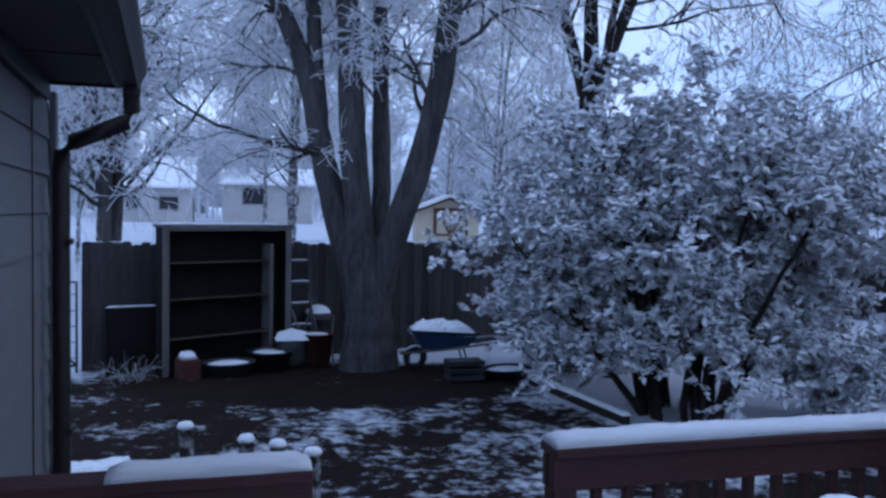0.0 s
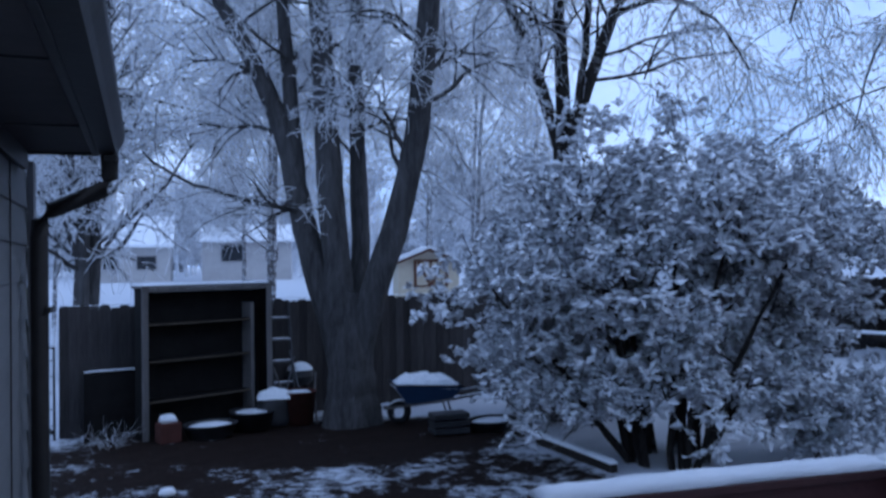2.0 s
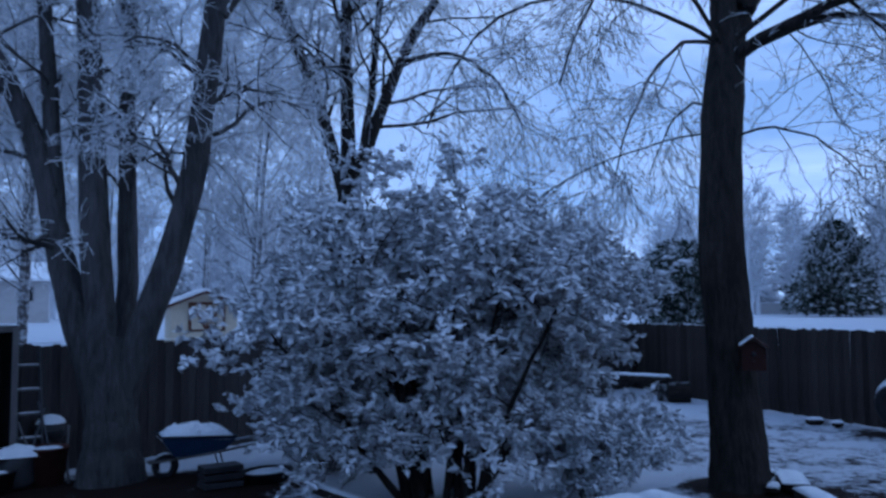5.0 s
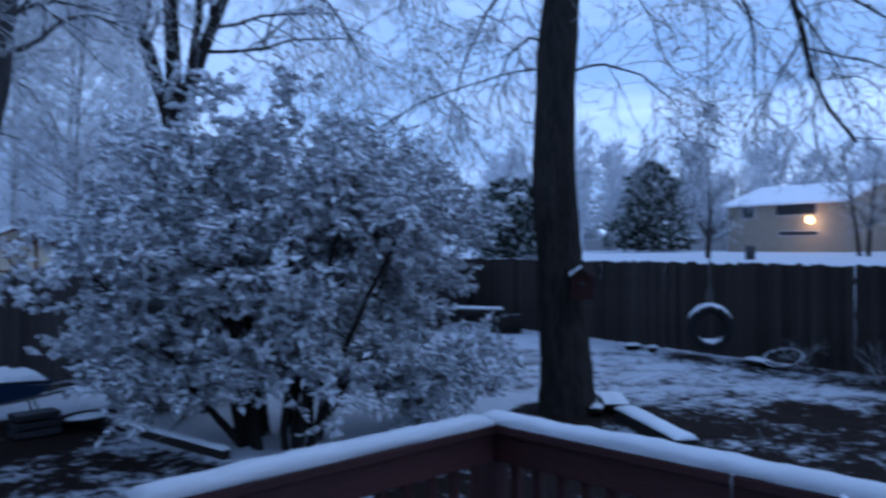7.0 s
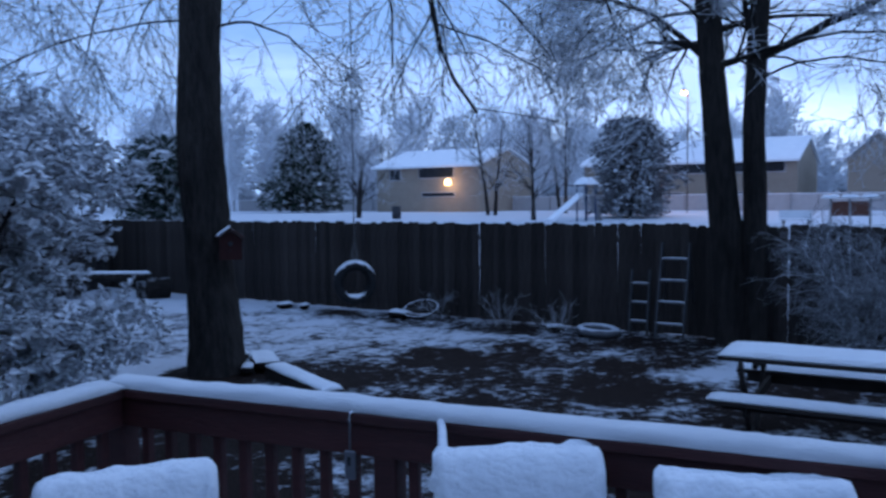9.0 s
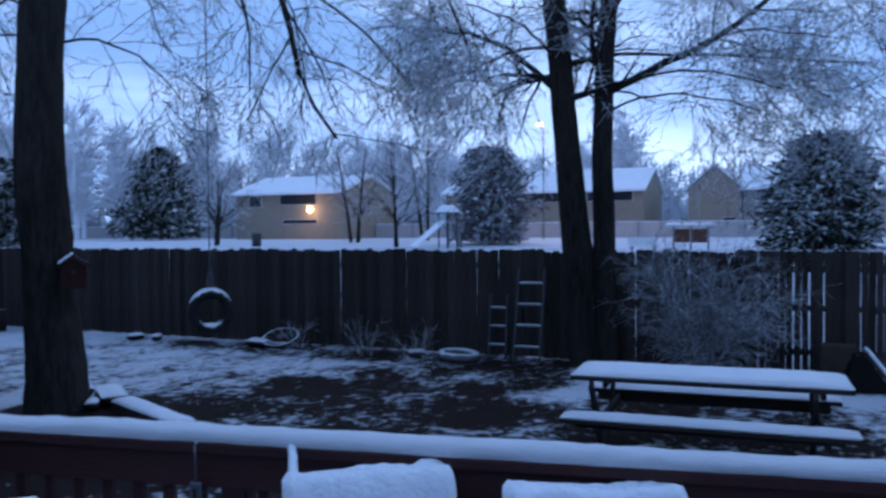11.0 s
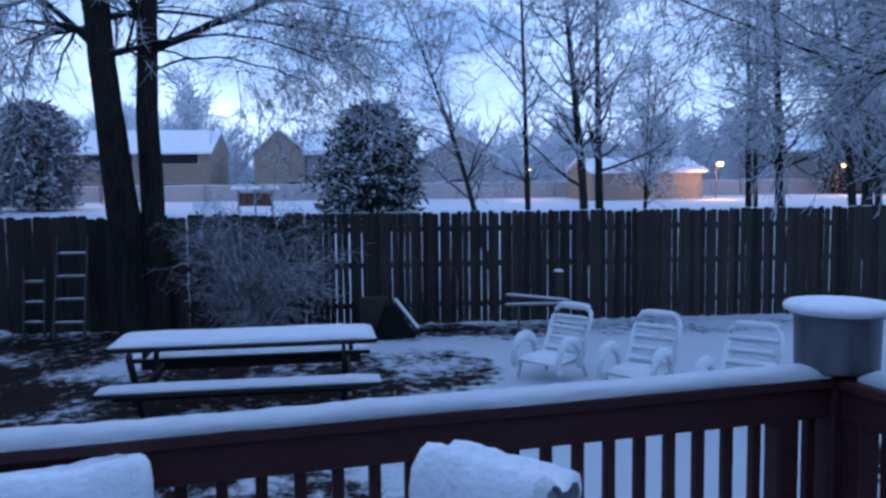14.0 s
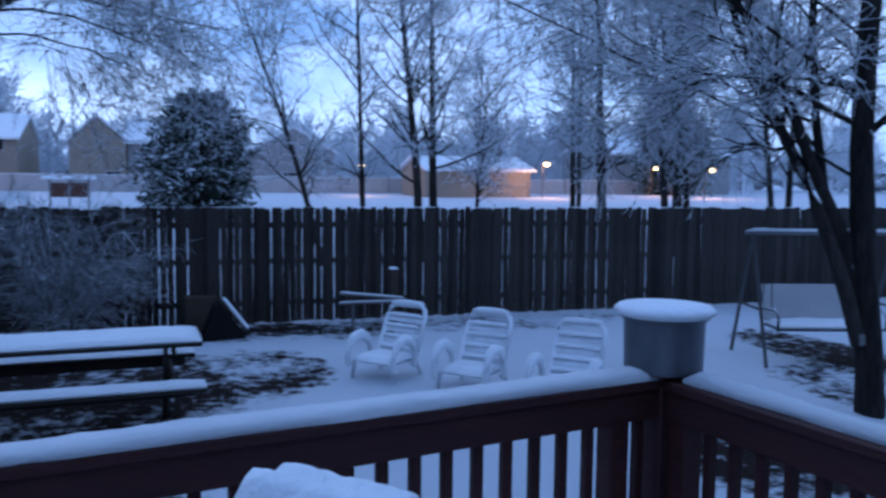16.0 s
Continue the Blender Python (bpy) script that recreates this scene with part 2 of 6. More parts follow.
# ---- mesh helpers ----
class Geo:
    """Collects vertices and faces of one mesh."""

    def __init__(self):
        self.v, self.f, self.n, self.smooth = [], [], 0, []

    def add(self, v, f, smooth=False):
        v = np.asarray(v, float).reshape(-1, 3)
        f = np.asarray(f, int)
        self.v.append(v)
        self.f.append(f + self.n)
        self.smooth.append(np.full(len(f), smooth))
        self.n += len(v)
        return self

    def box(self, size, at=(0, 0, 0), m=None, bevel=0.0):
        sx, sy, sz = (s / 2 for s in size)
        c = min(bevel, sx * 0.9, sy * 0.9, sz * 0.9)
        if c <= 0:
            v = [(x, y, z) for x in (-sx, sx) for y in (-sy, sy) for z in (-sz, sz)]
            f = [(0, 1, 3, 2), (4, 6, 7, 5), (0, 4, 5, 1), (2, 3, 7, 6), (0, 2, 6, 4), (1, 5, 7, 3)]
        else:
            ring = [(-sx + c, -sy), (sx - c, -sy), (sx, -sy + c), (sx, sy - c), (sx - c, sy), (-sx + c, sy), (-sx, sy - c), (-sx, -sy + c)]
            inner = [(x * (sx - c) / sx, y * (sy - c) / sy) for x, y in ring]
            v, f = [], []
            for z, r in ((-sz, inner), (-sz + c, ring), (sz - c, ring), (sz, inner)):
                v += [(x, y, z) for x, y in r]
            for k in range(3):
                for i in range(8):
                    j = (i + 1) % 8
                    f.append((k * 8 + i, k * 8 + j, k * 8 + 8 + j, k * 8 + 8 + i))
            for a in (0, 24):
                q = [(a, a + 1, a + 4, a + 5), (a + 1, a + 2, a + 3, a + 4), (a + 5, a + 6, a + 7, a)]
                f += q if a else [tuple(reversed(w)) for w in q]
        v = np.array(v, float)
        if m is not None:
            v = v @ np.array(m.to_3x3()).T + np.array(m.translation)
        return self.add(v + np.array(at), f)

    def tubes(self, paths, radii, sides=6, cap=True, smooth=True, flute=None):
        """paths: (N, K, 3); radii: (N, K)."""
        p = np.asarray(paths, float)
        r = np.asarray(radii, float)
        n, k, _ = p.shape
        t = np.gradient(p, axis=1)
        t /= np.linalg.norm(t, axis=2, keepdims=True) + 1e-9
        ref = np.where(np.abs(t[..., 2:3]) > 0.9, np.array([1.0, 0, 0]), np.array([0, 0, 1.0]))
        a = np.cross(t, ref)
        a /= np.linalg.norm(a, axis=2, keepdims=True) + 1e-9
        b = np.cross(t, a)
        ang = np.arange(sides) * 2 * np.pi / sides
        wide = np.ones((n, k, sides)) if flute is None else np.asarray(flute).reshape(n, k, sides)
        ring = p[:, :, None] + (r[:, :, None] * wide)[..., None] * (a[:, :, None] * np.cos(ang)[None, None, :, None] + b[:, :, None] * np.sin(ang)[None, None, :, None])
        i = np.arange(n)[:, None, None] * k * sides + np.arange(k - 1)[None, :, None] * sides
        s = np.arange(sides)[None, None, :]
        s2 = (s + 1) % sides
        f = np.stack([i + s, i + s2, i + sides + s2, i + sides + s], -1).reshape(-1, 4)
        self.add(ring.reshape(-1, 3), f, smooth)
        if cap:
            base = self.n - n * k * sides
            for q in range(n):
                for e in (0, (k - 1) * sides):
                    c = base + q * k * sides + e
                    mid = p[q, 0 if e == 0 else -1]
                    self.v.append(mid[None])
                    ff = [(c + j, c + (j + 1) % sides, self.n, self.n) for j in range(sides)]
                    self.f.append(np.array(ff))
                    self.smooth.append(np.full(sides, False))
                    self.n += 1
        return self

    def tube(self, path, radius, sides=8, cap=True, flute=None):
        path = np.asarray(path, float)
        rad = np.full(len(path), radius) if np.isscalar(radius) else np.asarray(radius, float)
        return self.tubes(path[None], rad[None], sides, cap, True, flute)

    def turn(self, profile, at=(0, 0, 0), sides=20, m=None):
        """A body of revolution round z from (radius, height) pairs."""
        ang = np.arange(sides) * 2 * np.pi / sides
        v = np.array([(r * np.cos(a), r * np.sin(a), z) for r, z in profile for a in ang])
        f = [(k * sides + i, k * sides + (i + 1) % sides, (k + 1) * sides + (i + 1) % sides, (k + 1) * sides + i) for k in range(len(profile) - 1) for i in range(sides)]
        if m is not None:
            v = v @ np.array(m.to_3x3()).T + np.array(m.translation)
        return self.add(v + np.array(at), f, True)

    def prism(self, outline, depth, m=None):
        """An x-z outline given thickness along y."""
        n = len(outline)
        v = np.array([(x, y, z) for y in (-depth / 2, depth / 2) for x, z in outline], float)
        f = [(i, (i + 1) % n, n + (i + 1) % n, n + i) for i in range(n)]
        if m is not None:
            v = v @ np.array(m.to_3x3()).T + np.array(m.translation)
        base = self.n
        self.add(v, f)
        mid = v[:n].mean(0), v[n:].mean(0)
        self.v.append(np.array(mid))
        self.f.append(np.array([(base + (i + 1) % n, base + i, self.n, self.n) for i in range(n)] + [(base + n + i, base + n + (i + 1) % n, self.n + 1, self.n + 1) for i in range(n)]))
        self.smooth.append(np.full(2 * n, False))
        self.n += 2
        return self

    def mesh(self, name):
        v = np.concatenate(self.v)
        quads = [q for q in self.f if len(q)]
        f = np.concatenate([q if q.shape[1] == 4 else np.c_[q, q[:, 2]] for q in quads])
        smooth = np.concatenate(self.smooth)
        tri = f[:, 2] == f[:, 3]
        counts = np.where(tri, 3, 4)
        keep = np.ones((len(f), 4), bool)
        keep[tri, 3] = False
        me = bpy.data.meshes.new(name)
        me.vertices.add(len(v))
        me.vertices.foreach_set("co", v.ravel())
        loops = f[keep]
        me.loops.add(len(loops))
        me.loops.foreach_set("vertex_index", loops.astype(np.int32))
        me.polygons.add(len(f))
        start = np.r_[0, np.cumsum(counts)[:-1]]
        me.polygons.foreach_set("loop_start", start.astype(np.int32))
        me.polygons.foreach_set("use_smooth", smooth)
        me.update(calc_edges=True)
        me.validate()
        return me


def part(name, geo, material, parent=None, label="", at=None):
    me = geo.mesh(name) if isinstance(geo, Geo) else geo
    if material and not me.materials:
        me.materials.append(material)
    ob = new(name, me)
    if parent is not None:
        ob.parent = parent
    if at is not None:
        ob.matrix_basis = at
    return tagged(ob, label)


def thing(name, m, label, category, group="", kind=""):
    ob = new(name)
    ob.empty_display_size = 0.1
    ob.matrix_basis = m
    return tagged(ob, label, category, group, kind)


def snow_strip(length, width, height, seed, step=0.04, round_=0.4):
    """A lumpy ridge of snow along x, sitting on z = 0."""
    rng = np.random.default_rng(seed)
    n = max(4, int(length / step))
    xs = np.linspace(0, length, n)
    prof = [(-0.5, 0.0), (-0.53, 0.3), (-0.46, 0.72), (-0.25, 0.97), (0.0, 1.02), (0.25, 0.97), (0.46, 0.72), (0.53, 0.3), (0.5, 0.0)]
    k = len(prof)

    def smooth_noise(amount, every):
        c = rng.normal(0, amount, n // every + 3)
        return np.interp(np.arange(n), np.arange(len(c)) * every, c)

    hh = 1 + smooth_noise(0.07, 9) + smooth_noise(0.05, 3)
    hh *= np.clip(np.minimum(xs, length - xs) / 0.05, 0, 1) ** 0.5 * 0.55 + 0.45
    v = np.zeros((n, k, 3))
    for j, (a, b) in enumerate(prof):
        edge = smooth_noise(0.03, 4) + smooth_noise(0.025, 2)
        v[:, j, 0] = xs
        v[:, j, 1] = a * width * (1 + edge)
        v[:, j, 2] = b * height * hh * (1 + (0.12 * rng.normal(size=n) if 0 < j < k - 1 else 0) * 0.35)
    i = np.arange(n - 1)[:, None] * k + np.arange(k - 1)[None]
    f = np.stack([i, i + k, i + k + 1, i + 1], -1).reshape(-1, 4)
    g = Geo().add(v.reshape(-1, 3), f, True)
    for e, flip in zip((0, (n - 1) * k), (False, True)):
        q = [(e, e + j + 1, e + j, e + j) if flip else (e, e + j, e + j + 1, e + j + 1) for j in range(1, k - 1)]
        g.f.append(np.array(q))
        g.smooth.append(np.full(len(q), False))
    return g


def snow_slab(w, d, h, seed, n=16, bulge=0.02):
    """A soft slab of snow, w by d, centred on x and y, sitting on z = 0."""
    rng = np.random.default_rng(seed)
    nx, ny = n, max(5, int(n * d / w))
    bumps = rng.normal(0, 1, (nx + 3, ny + 3))
    bumps = (bumps[:-1, :-1] + bumps[1:, :-1] + bumps[:-1, 1:] + bumps[1:, 1:]) / 4
    v, f = [], []
    for i in range(nx):
        for j in range(ny):
            a, b = i / (nx - 1) * 2 - 1, j / (ny - 1) * 2 - 1
            e = (1 - a ** 10) * (1 - b ** 10)
            v.append((a * w / 2 * (1 + bulge * (1 - b * b)), b * d / 2, h * (0.25 + 0.75 * max(e, 0) ** 0.4) * (1 + 0.09 * bumps[i, j])))
    for i in range(nx - 1):
        for j in range(ny - 1):
            f.append((i * ny + j, (i + 1) * ny + j, (i + 1) * ny + j + 1, i * ny + j + 1))
    top = len(v)
    border = [i * ny for i in range(nx)] + [(nx - 1) * ny + j for j in range(1, ny)] + [i * ny + ny - 1 for i in range(nx - 2, -1, -1)] + [j for j in range(ny - 2, 0, -1)]
    v += [(v[i][0] * 0.98, v[i][1] * 0.98, 0) for i in border]
    m = len(border)
    f += [(border[q], top + q, top + (q + 1) % m, border[(q + 1) % m]) for q in range(m)]
    f = [tuple(reversed(q)) if k >= len(f) - m else q for k, q in enumerate(f)]
    return Geo().add(v, f, True)


# ---- ground ----
PATCHES = [  # centre x, y, radii, and how much of it the snow covers
    (-0.6, 6.6, 4.2, 5.6, 0.42), (-0.8, 10.9, 3.3, 1.7, 0.22), (7.6, 4.2, 2.9, 5.2, 0.37), (10.5, 10.0, 3.4, 5.5, 0.59), (-3.2, 8.0, 2.2, 4.0, 0.33), (9.5, 6.5, 1.0, 0.8, 0.27), (9.2, 1.0, 2.2, 2.2, 0.40),
    (5.2, 2.0, 2.0, 3.0, 0.50), (9.7, -1.0, 1.3, 1.0, 0.50), (7.2, 8.3, 0.9, 0.9, 0.25), (3.6, 9.2, 1.6, 1.2, 0.55), (12.4, 4.0, 1.0, 9.0, 0.42), (10.9, 4.7, 1.7, 2.0, 0.40), (12.2, -3.0, 0.9, 6.0, 0.62),
    (9.2, -8.4, 1.6, 0.8, 0.38), (11.5, 9.0, 2.0, 5.0, 0.66), (0.0, -2.0, 3.0, 3.0, 0.4), (4.8, -5.2, 2.0, 2.0, 0.66), (7.4, -7.6, 1.5, 1.3, 0.58), (2.6, 4.9, 2.6, 1.9, 0.3), (4.6, 6.0, 1.6, 1.6, 0.32), (5.3, -4.75, 1.3, 0.8, 0.4),
]


def ground_z(x, y):
    r = np.hypot(x, y)
    s = np.clip((r - 18) / 52, 0, 1)
    return 1.2 * s * s * (3 - 2 * s)


def axis(lo, hi, step, far):
    mid = np.arange(lo, hi + step / 2, step)
    out, d = [], step
    while not out or out[-1] < far:
        d *= 1.35
        out.append((out[-1] if out else 0) + d)
    out = np.array(out)
    return np.concatenate([lo - out[::-1], mid, hi + out])


gx, gy = axis(-6, 16, 0.2, 1500), axis(-12, 22, 0.2, 1500)
GX, GY = np.meshgrid(gx, gy, indexing="ij")
GZ = ground_z(GX, GY)
rng = np.random.default_rng(3)
near = np.exp(-(np.hypot(GX, GY) / 22) ** 4)
GZ = GZ + near * (0.02 * np.sin(GX * 1.7 + np.sin(GY * 1.1)) * np.sin(GY * 1.3) + rng.normal(0, 0.006, GX.shape)) - 0.012
cover = np.full(GX.shape, 1.15)
for cx, cy, rx, ry, value in PATCHES:
    d = np.sqrt(((GX - cx) / rx) ** 2 + ((GY - cy) / ry) ** 2)
    w = np.clip((1.35 - d) / 0.6, 0, 1)
    cover = np.minimum(cover, 1.15 + (value - 1.15) * w)
# the white lawn beyond the edging
beyond = (GX - 2.0) * 0.96 + (GY - 10.76) * 0.28 > 0.0
white = beyond & (GY > 8.4) & (GX < 6.2)
cover = np.where(white, np.maximum(cover, 0.8), cover)
nx, ny = GX.shape
ii = np.arange(nx - 1)[:, None] * ny + np.arange(ny - 1)[None]
g = Geo().add(np.stack([GX, GY, GZ], -1).reshape(-1, 3), np.stack([ii, ii + ny, ii + ny + 1, ii + 1], -1).reshape(-1, 4), True)

M_GROUND, n, l, b = mat("snowy_yard_ground")
at_ = n.new("ShaderNodeAttribute")
at_.attribute_name = "cover"
co = n.new("ShaderNodeTexCoord")
n1, n2, n3 = (n.new("ShaderNodeTexNoise") for _ in range(3))
for q, (s, d, r) in zip((n1, n2, n3), ((0.95, 9, 0.72), (6.5, 6, 0.7), (34, 5, 0.7))):
    q.inputs["Scale"].default_value, q.inputs["Detail"].default_value, q.inputs["Roughness"].default_value = s, d, r
    l.new(co.outputs["Object"], q.inputs["Vector"])
mixn = n.new("ShaderNodeMath")
mixn.operation = "MULTIPLY_ADD"
mixn.inputs[1].default_value = 0.56
half = n.new("ShaderNodeMath")
half.operation = "MULTIPLY"
half.inputs[1].default_value = 0.44
l.new(n2.outputs["Fac"], half.inputs[0])
l.new(n1.outputs["Fac"], mixn.inputs[0])
l.new(half.outputs[0], mixn.inputs[2])
sub = n.new("ShaderNodeMath")
sub.operation = "SUBTRACT"
l.new(at_.outputs["Fac"], sub.inputs[0])
spread = n.new("ShaderNodeMath")
spread.operation = "MULTIPLY_ADD"
spread.inputs[1].default_value, spread.inputs[2].default_value = 2.1, -0.55
l.new(mixn.outputs[0], spread.inputs[0])
l.new(spread.outputs[0], sub.inputs[1])
fac = n.new("ShaderNodeMapRange")
fac.inputs["From Min"].default_value, fac.inputs["From Max"].default_value = -0.09, 0.12
l.new(sub.outputs[0], fac.inputs["Value"])
soil = n.new("ShaderNodeValToRGB")
soil.color_ramp.elements[0].position, soil.color_ramp.elements[1].position = 0.35, 0.7
soil.color_ramp.elements[0].color, soil.color_ramp.elements[1].color = (0.007, 0.0042, 0.0033, 1), (0.03, 0.0175, 0.014, 1)
l.new(n3.outputs["Fac"], soil.inputs[0])
gm = n.new("ShaderNodeMixRGB")
gm.inputs[2].default_value = (0.58, 0.61, 0.66, 1)
l.new(fac.outputs[0], gm.inputs[0])
l.new(soil.outputs[0], gm.inputs[1])
l.new(gm.outputs[0], b.inputs["Base Color"])
b.inputs["Roughness"].default_value = 0.9
b.inputs["Specular IOR Level"].default_value = 0.1
hb = n.new("ShaderNodeMath")
hb.operation = "MULTIPLY_ADD"
hb.inputs[1].default_value = 0.6
l.new(fac.outputs[0], hb.inputs[0])
l.new(n3.outputs["Fac"], hb.inputs[2])
gb = n.new("ShaderNodeBump")
gb.inputs["Strength"].default_value, gb.inputs["Distance"].default_value = 0.7, 0.03
l.new(hb.outputs[0], gb.inputs["Height"])
l.new(gb.outputs[0], b.inputs["Normal"])

gme = g.mesh("ground")
gme.attributes.new("cover", "FLOAT", "POINT").data.foreach_set("value", cover.astype(np.float32).ravel())
ground = part("ground", gme, M_GROUND)
tagged(ground, "snow-dusted yard of dark soil, mulch and lawn", "ground", kind="structure")

# ---- deck frame: the deck and the house stand turned by ten degrees to the back fence ----
TURN = 10.2
DECK = pose(0, 0, 0, 0, 0, TURN)
DECK_Z = 0.58


def on_deck(u, v, z, rz=0):
    return DECK @ pose(u, v, z, 0, 0, rz)


deck = tagged(new("deck_floor"), "red-stained timber deck floor dusted with snow", "deck", kind="structure")
deck.matrix_basis = DECK
plank = Geo().box((3.75, 0.136, 0.032), bevel=0.004).mesh("plank")
plank.materials.append(M_RAIL)
for k in range(37):
    part("plank", plank, None, deck, at=pose(0.67, -2.5 + 0.142 * k, DECK_Z - 0.016))
part("rim_joist", Geo().box((0.038, 5.2, 0.23), (2.5, 0.03, DECK_Z - 0.15)).box((3.7, 0.038, 0.23), (0.67, 2.62, DECK_Z - 0.15)), M_RAIL, deck)
for u, v in ((2.4, 2.5), (2.4, 0.4), (2.4, -2.0), (0.9, 2.5), (-0.9, 2.5)):
    part("deck_post", Geo().box((0.09, 0.09, DECK_Z - 0.03), (u, v, (DECK_Z - 0.03) / 2)), M_RAIL, deck)
sn = snow_slab(3.3, 4.8, 0.03, 5, 40)
part("snow", sn, M_SNOWO, deck, "thin layer of fresh snow", at=pose(0.72, 0.05, DECK_Z + 0.001))

TOP = 1.5  # upper face of the hand rail
BAL = Geo().box((0.036, 0.036, 0.76), (0, 0, 0.38), bevel=0.003).mesh("baluster")
BAL.materials.append(M_RAIL)


def railing(name, a, b, seed, posts, label, bare=0.005, depth=0.037, wide=0.132, aside=0.0):
    """A deck railing from a to b in the deck's plan: cap board, apron board, balusters, posts and the ridge of snow."""
    a, b = Vector(a), Vector(b)
    length = (b - a).length
    ang = math.degrees(math.atan2(b.y - a.y, b.x - a.x))
    r = thing(name, on_deck(a.x, a.y, 0, ang), label, "railing", "deck railings")
    part("cap_board", Geo().box((length, 0.14, 0.036), (length / 2, 0, TOP - 0.018), bevel=0.005), M_RAIL, r)
    part("apron_board", Geo().box((length, 0.036, 0.115), (length / 2, 0.03, TOP - 0.0945), bevel=0.004), M_RAIL, r)
    part("apron_board", Geo().box((length, 0.036, 0.115), (length / 2, -0.03, TOP - 0.0945), bevel=0.004), M_RAIL, r)
    part("lower_rail", Geo().box((length, 0.036, 0.085), (length / 2, 0.0385, DECK_Z + 0.13), bevel=0.004), M_RAIL, r)
    k = int(length / 0.116)
    for i in range(k):
        part("baluster", BAL, None, r, at=pose(length * (i + 0.5) / k, 0, TOP - 0.84))
    for p in posts:
        part("post", Geo().box((0.088, 0.088, TOP - DECK_Z - 0.04), (p, 0, DECK_Z + (TOP - DECK_Z - 0.04) / 2), bevel=0.006), M_RAIL, r)
    part("snow", snow_strip(length - bare - 0.005, wide, depth, seed), M_SNOW, r, "thick ridge of fresh snow", at=pose(bare, aside, TOP + 0.001))
    return r


U_E, V_N, V_S = 2.43, 2.57, -2.455
railing("deck_railing", (0.9, V_N), (U_E - 0.06, V_N), 11, (0.05,), "dark red wooden deck railing capped with snow")
railing("deck_railing", (-0.86, V_N - 0.06), (0.09, V_N - 0.06), 12, (0.9, 0.05), "short dark red deck railing capped with snow, beside the house", 0.36, 0.036)
railing("deck_railing", (U_E, V_N + 0.06), (U_E, V_S + 0.06), 13, (0.05, 1.25, 2.55, 3.75, 4.85), "long dark red wooden deck railing capped with snow")
railing("deck_railing", (U_E - 0.08, V_S), (-0.44, V_S), 14, (0.05, 1.2, 2.4), "dark red deck railing with patchy snow by the metal pot", 0.06, 0.04, 0.1, 0.018)

# ---- the house ----
# the house wall stands a little askew to the deck; own origin at its far corner, own y runs away from the deck
HOUSE = pose(-1.965, 4.707, 0, 0, 0, 13.8)
house = thing("house", HOUSE, "grey lap-sided house with dark brown eave and gutter", "house")
part("wall", Geo().box((5.0, 12.0, 2.75), (-2.52, -6.0, 1.57)), M_SIDING, house)
lap = Geo().prism([(0, 0), (0.022, 0), (0.006, 0.205), (0, 0.205)], 12.0).mesh("siding_board")
lap.materials.append(M_SIDING)
for k in range(13):
    part("siding_board", lap, None, house, at=pose(-0.02, -6.0, 0.25 + 0.2 * k))
part("corner_trim", Geo().box((0.035, 0.1, 2.7), (0.016, -0.03, 1.56), bevel=0.004), M_SIDING, house)
part("butt_joint", Geo().box((0.006, 0.014, 2.6), (0.004, -0.72, 1.55)), M_DARKTRIM, house)
part("soffit", Geo().box((0.365, 11.7, 0.02), (0.1625, -6.15, 2.945)), M_SOFFIT, house, "brown soffit board")
for k in range(9):
    part("soffit_seam", Geo().box((0.365, 0.014, 0.008), (0.1625, -1.2 - 1.22 * k, 2.932)), M_DARKTRIM, house)
part("end_board", Geo().box((0.385, 0.03, 0.13), (0.1725, -0.29, 2.985), bevel=0.004), M_DARKTRIM, house)
part("frieze_board", Geo().box((0.03, 11.7, 0.1), (0.016, -6.15, 2.885), bevel=0.003), M_DARKTRIM, house)
part("fascia", Geo().box((0.03, 11.75, 0.2), (0.36, -6.15, 3.02), bevel=0.003), M_DARKTRIM, house)
trough = [(0.0, 0.0), (0.085, 0.0), (0.098, 0.035), (0.125, 0.085), (0.128, 0.125), (0.114, 0.125), (0.11, 0.09), (0.084, 0.042), (0.076, 0.012), (0.012, 0.012), (0.012, 0.125), (0.0, 0.125)]
part("gutter", Geo().prism([(0.377 + x, 2.925 + z) for x, z in trough], 11.75, pose(0, -6.12, 0)), M_DARKTRIM, house, "dark brown metal gutter")
part("gutter_end_cap", Geo().prism([(0.377, 2.925), (0.462, 2.925), (0.475, 2.96), (0.502, 3.01), (0.505, 3.05), (0.377, 3.05)], 0.006, pose(0, -0.24, 0)), M_DARKTRIM, house)
part("gutter_outlet", Geo().box((0.09, 0.09, 0.06), (0.43, -0.33, 2.9), bevel=0.012), M_DARKTRIM, house)
part("roof", Geo().prism([(0.41, 3.07), (0.41, 3.11), (-2.6, 4.4), (-5.6, 3.11), (-5.6, 3.07), (-2.6, 4.34)], 11.9, pose(0, -6.15, 0)), M_SNOWO, house, "roof covered with snow")
sp = Geo().tube([(0.43, -0.33, 2.93), (0.43, -0.33, 2.8), (0.405, -0.33, 2.74), (0.14, -0.33, 2.62), (0.09, -0.33, 2.56), (0.085, -0.33, 2.48), (0.085, -0.33, 0.4), (0.11, -0.33, 0.25), (0.3, -0.33, 0.18)], 0.045, 10)
part("downspout", sp, M_DARKTRIM, house, "dark brown bent downspout")
for z in (1.1, 2.1):
    part("strap", Geo().box((0.02, 0.12, 0.03), (0.132, -0.33, z)), M_DARKTRIM, house)

# ---- fences ----
X_BACK = 13.02


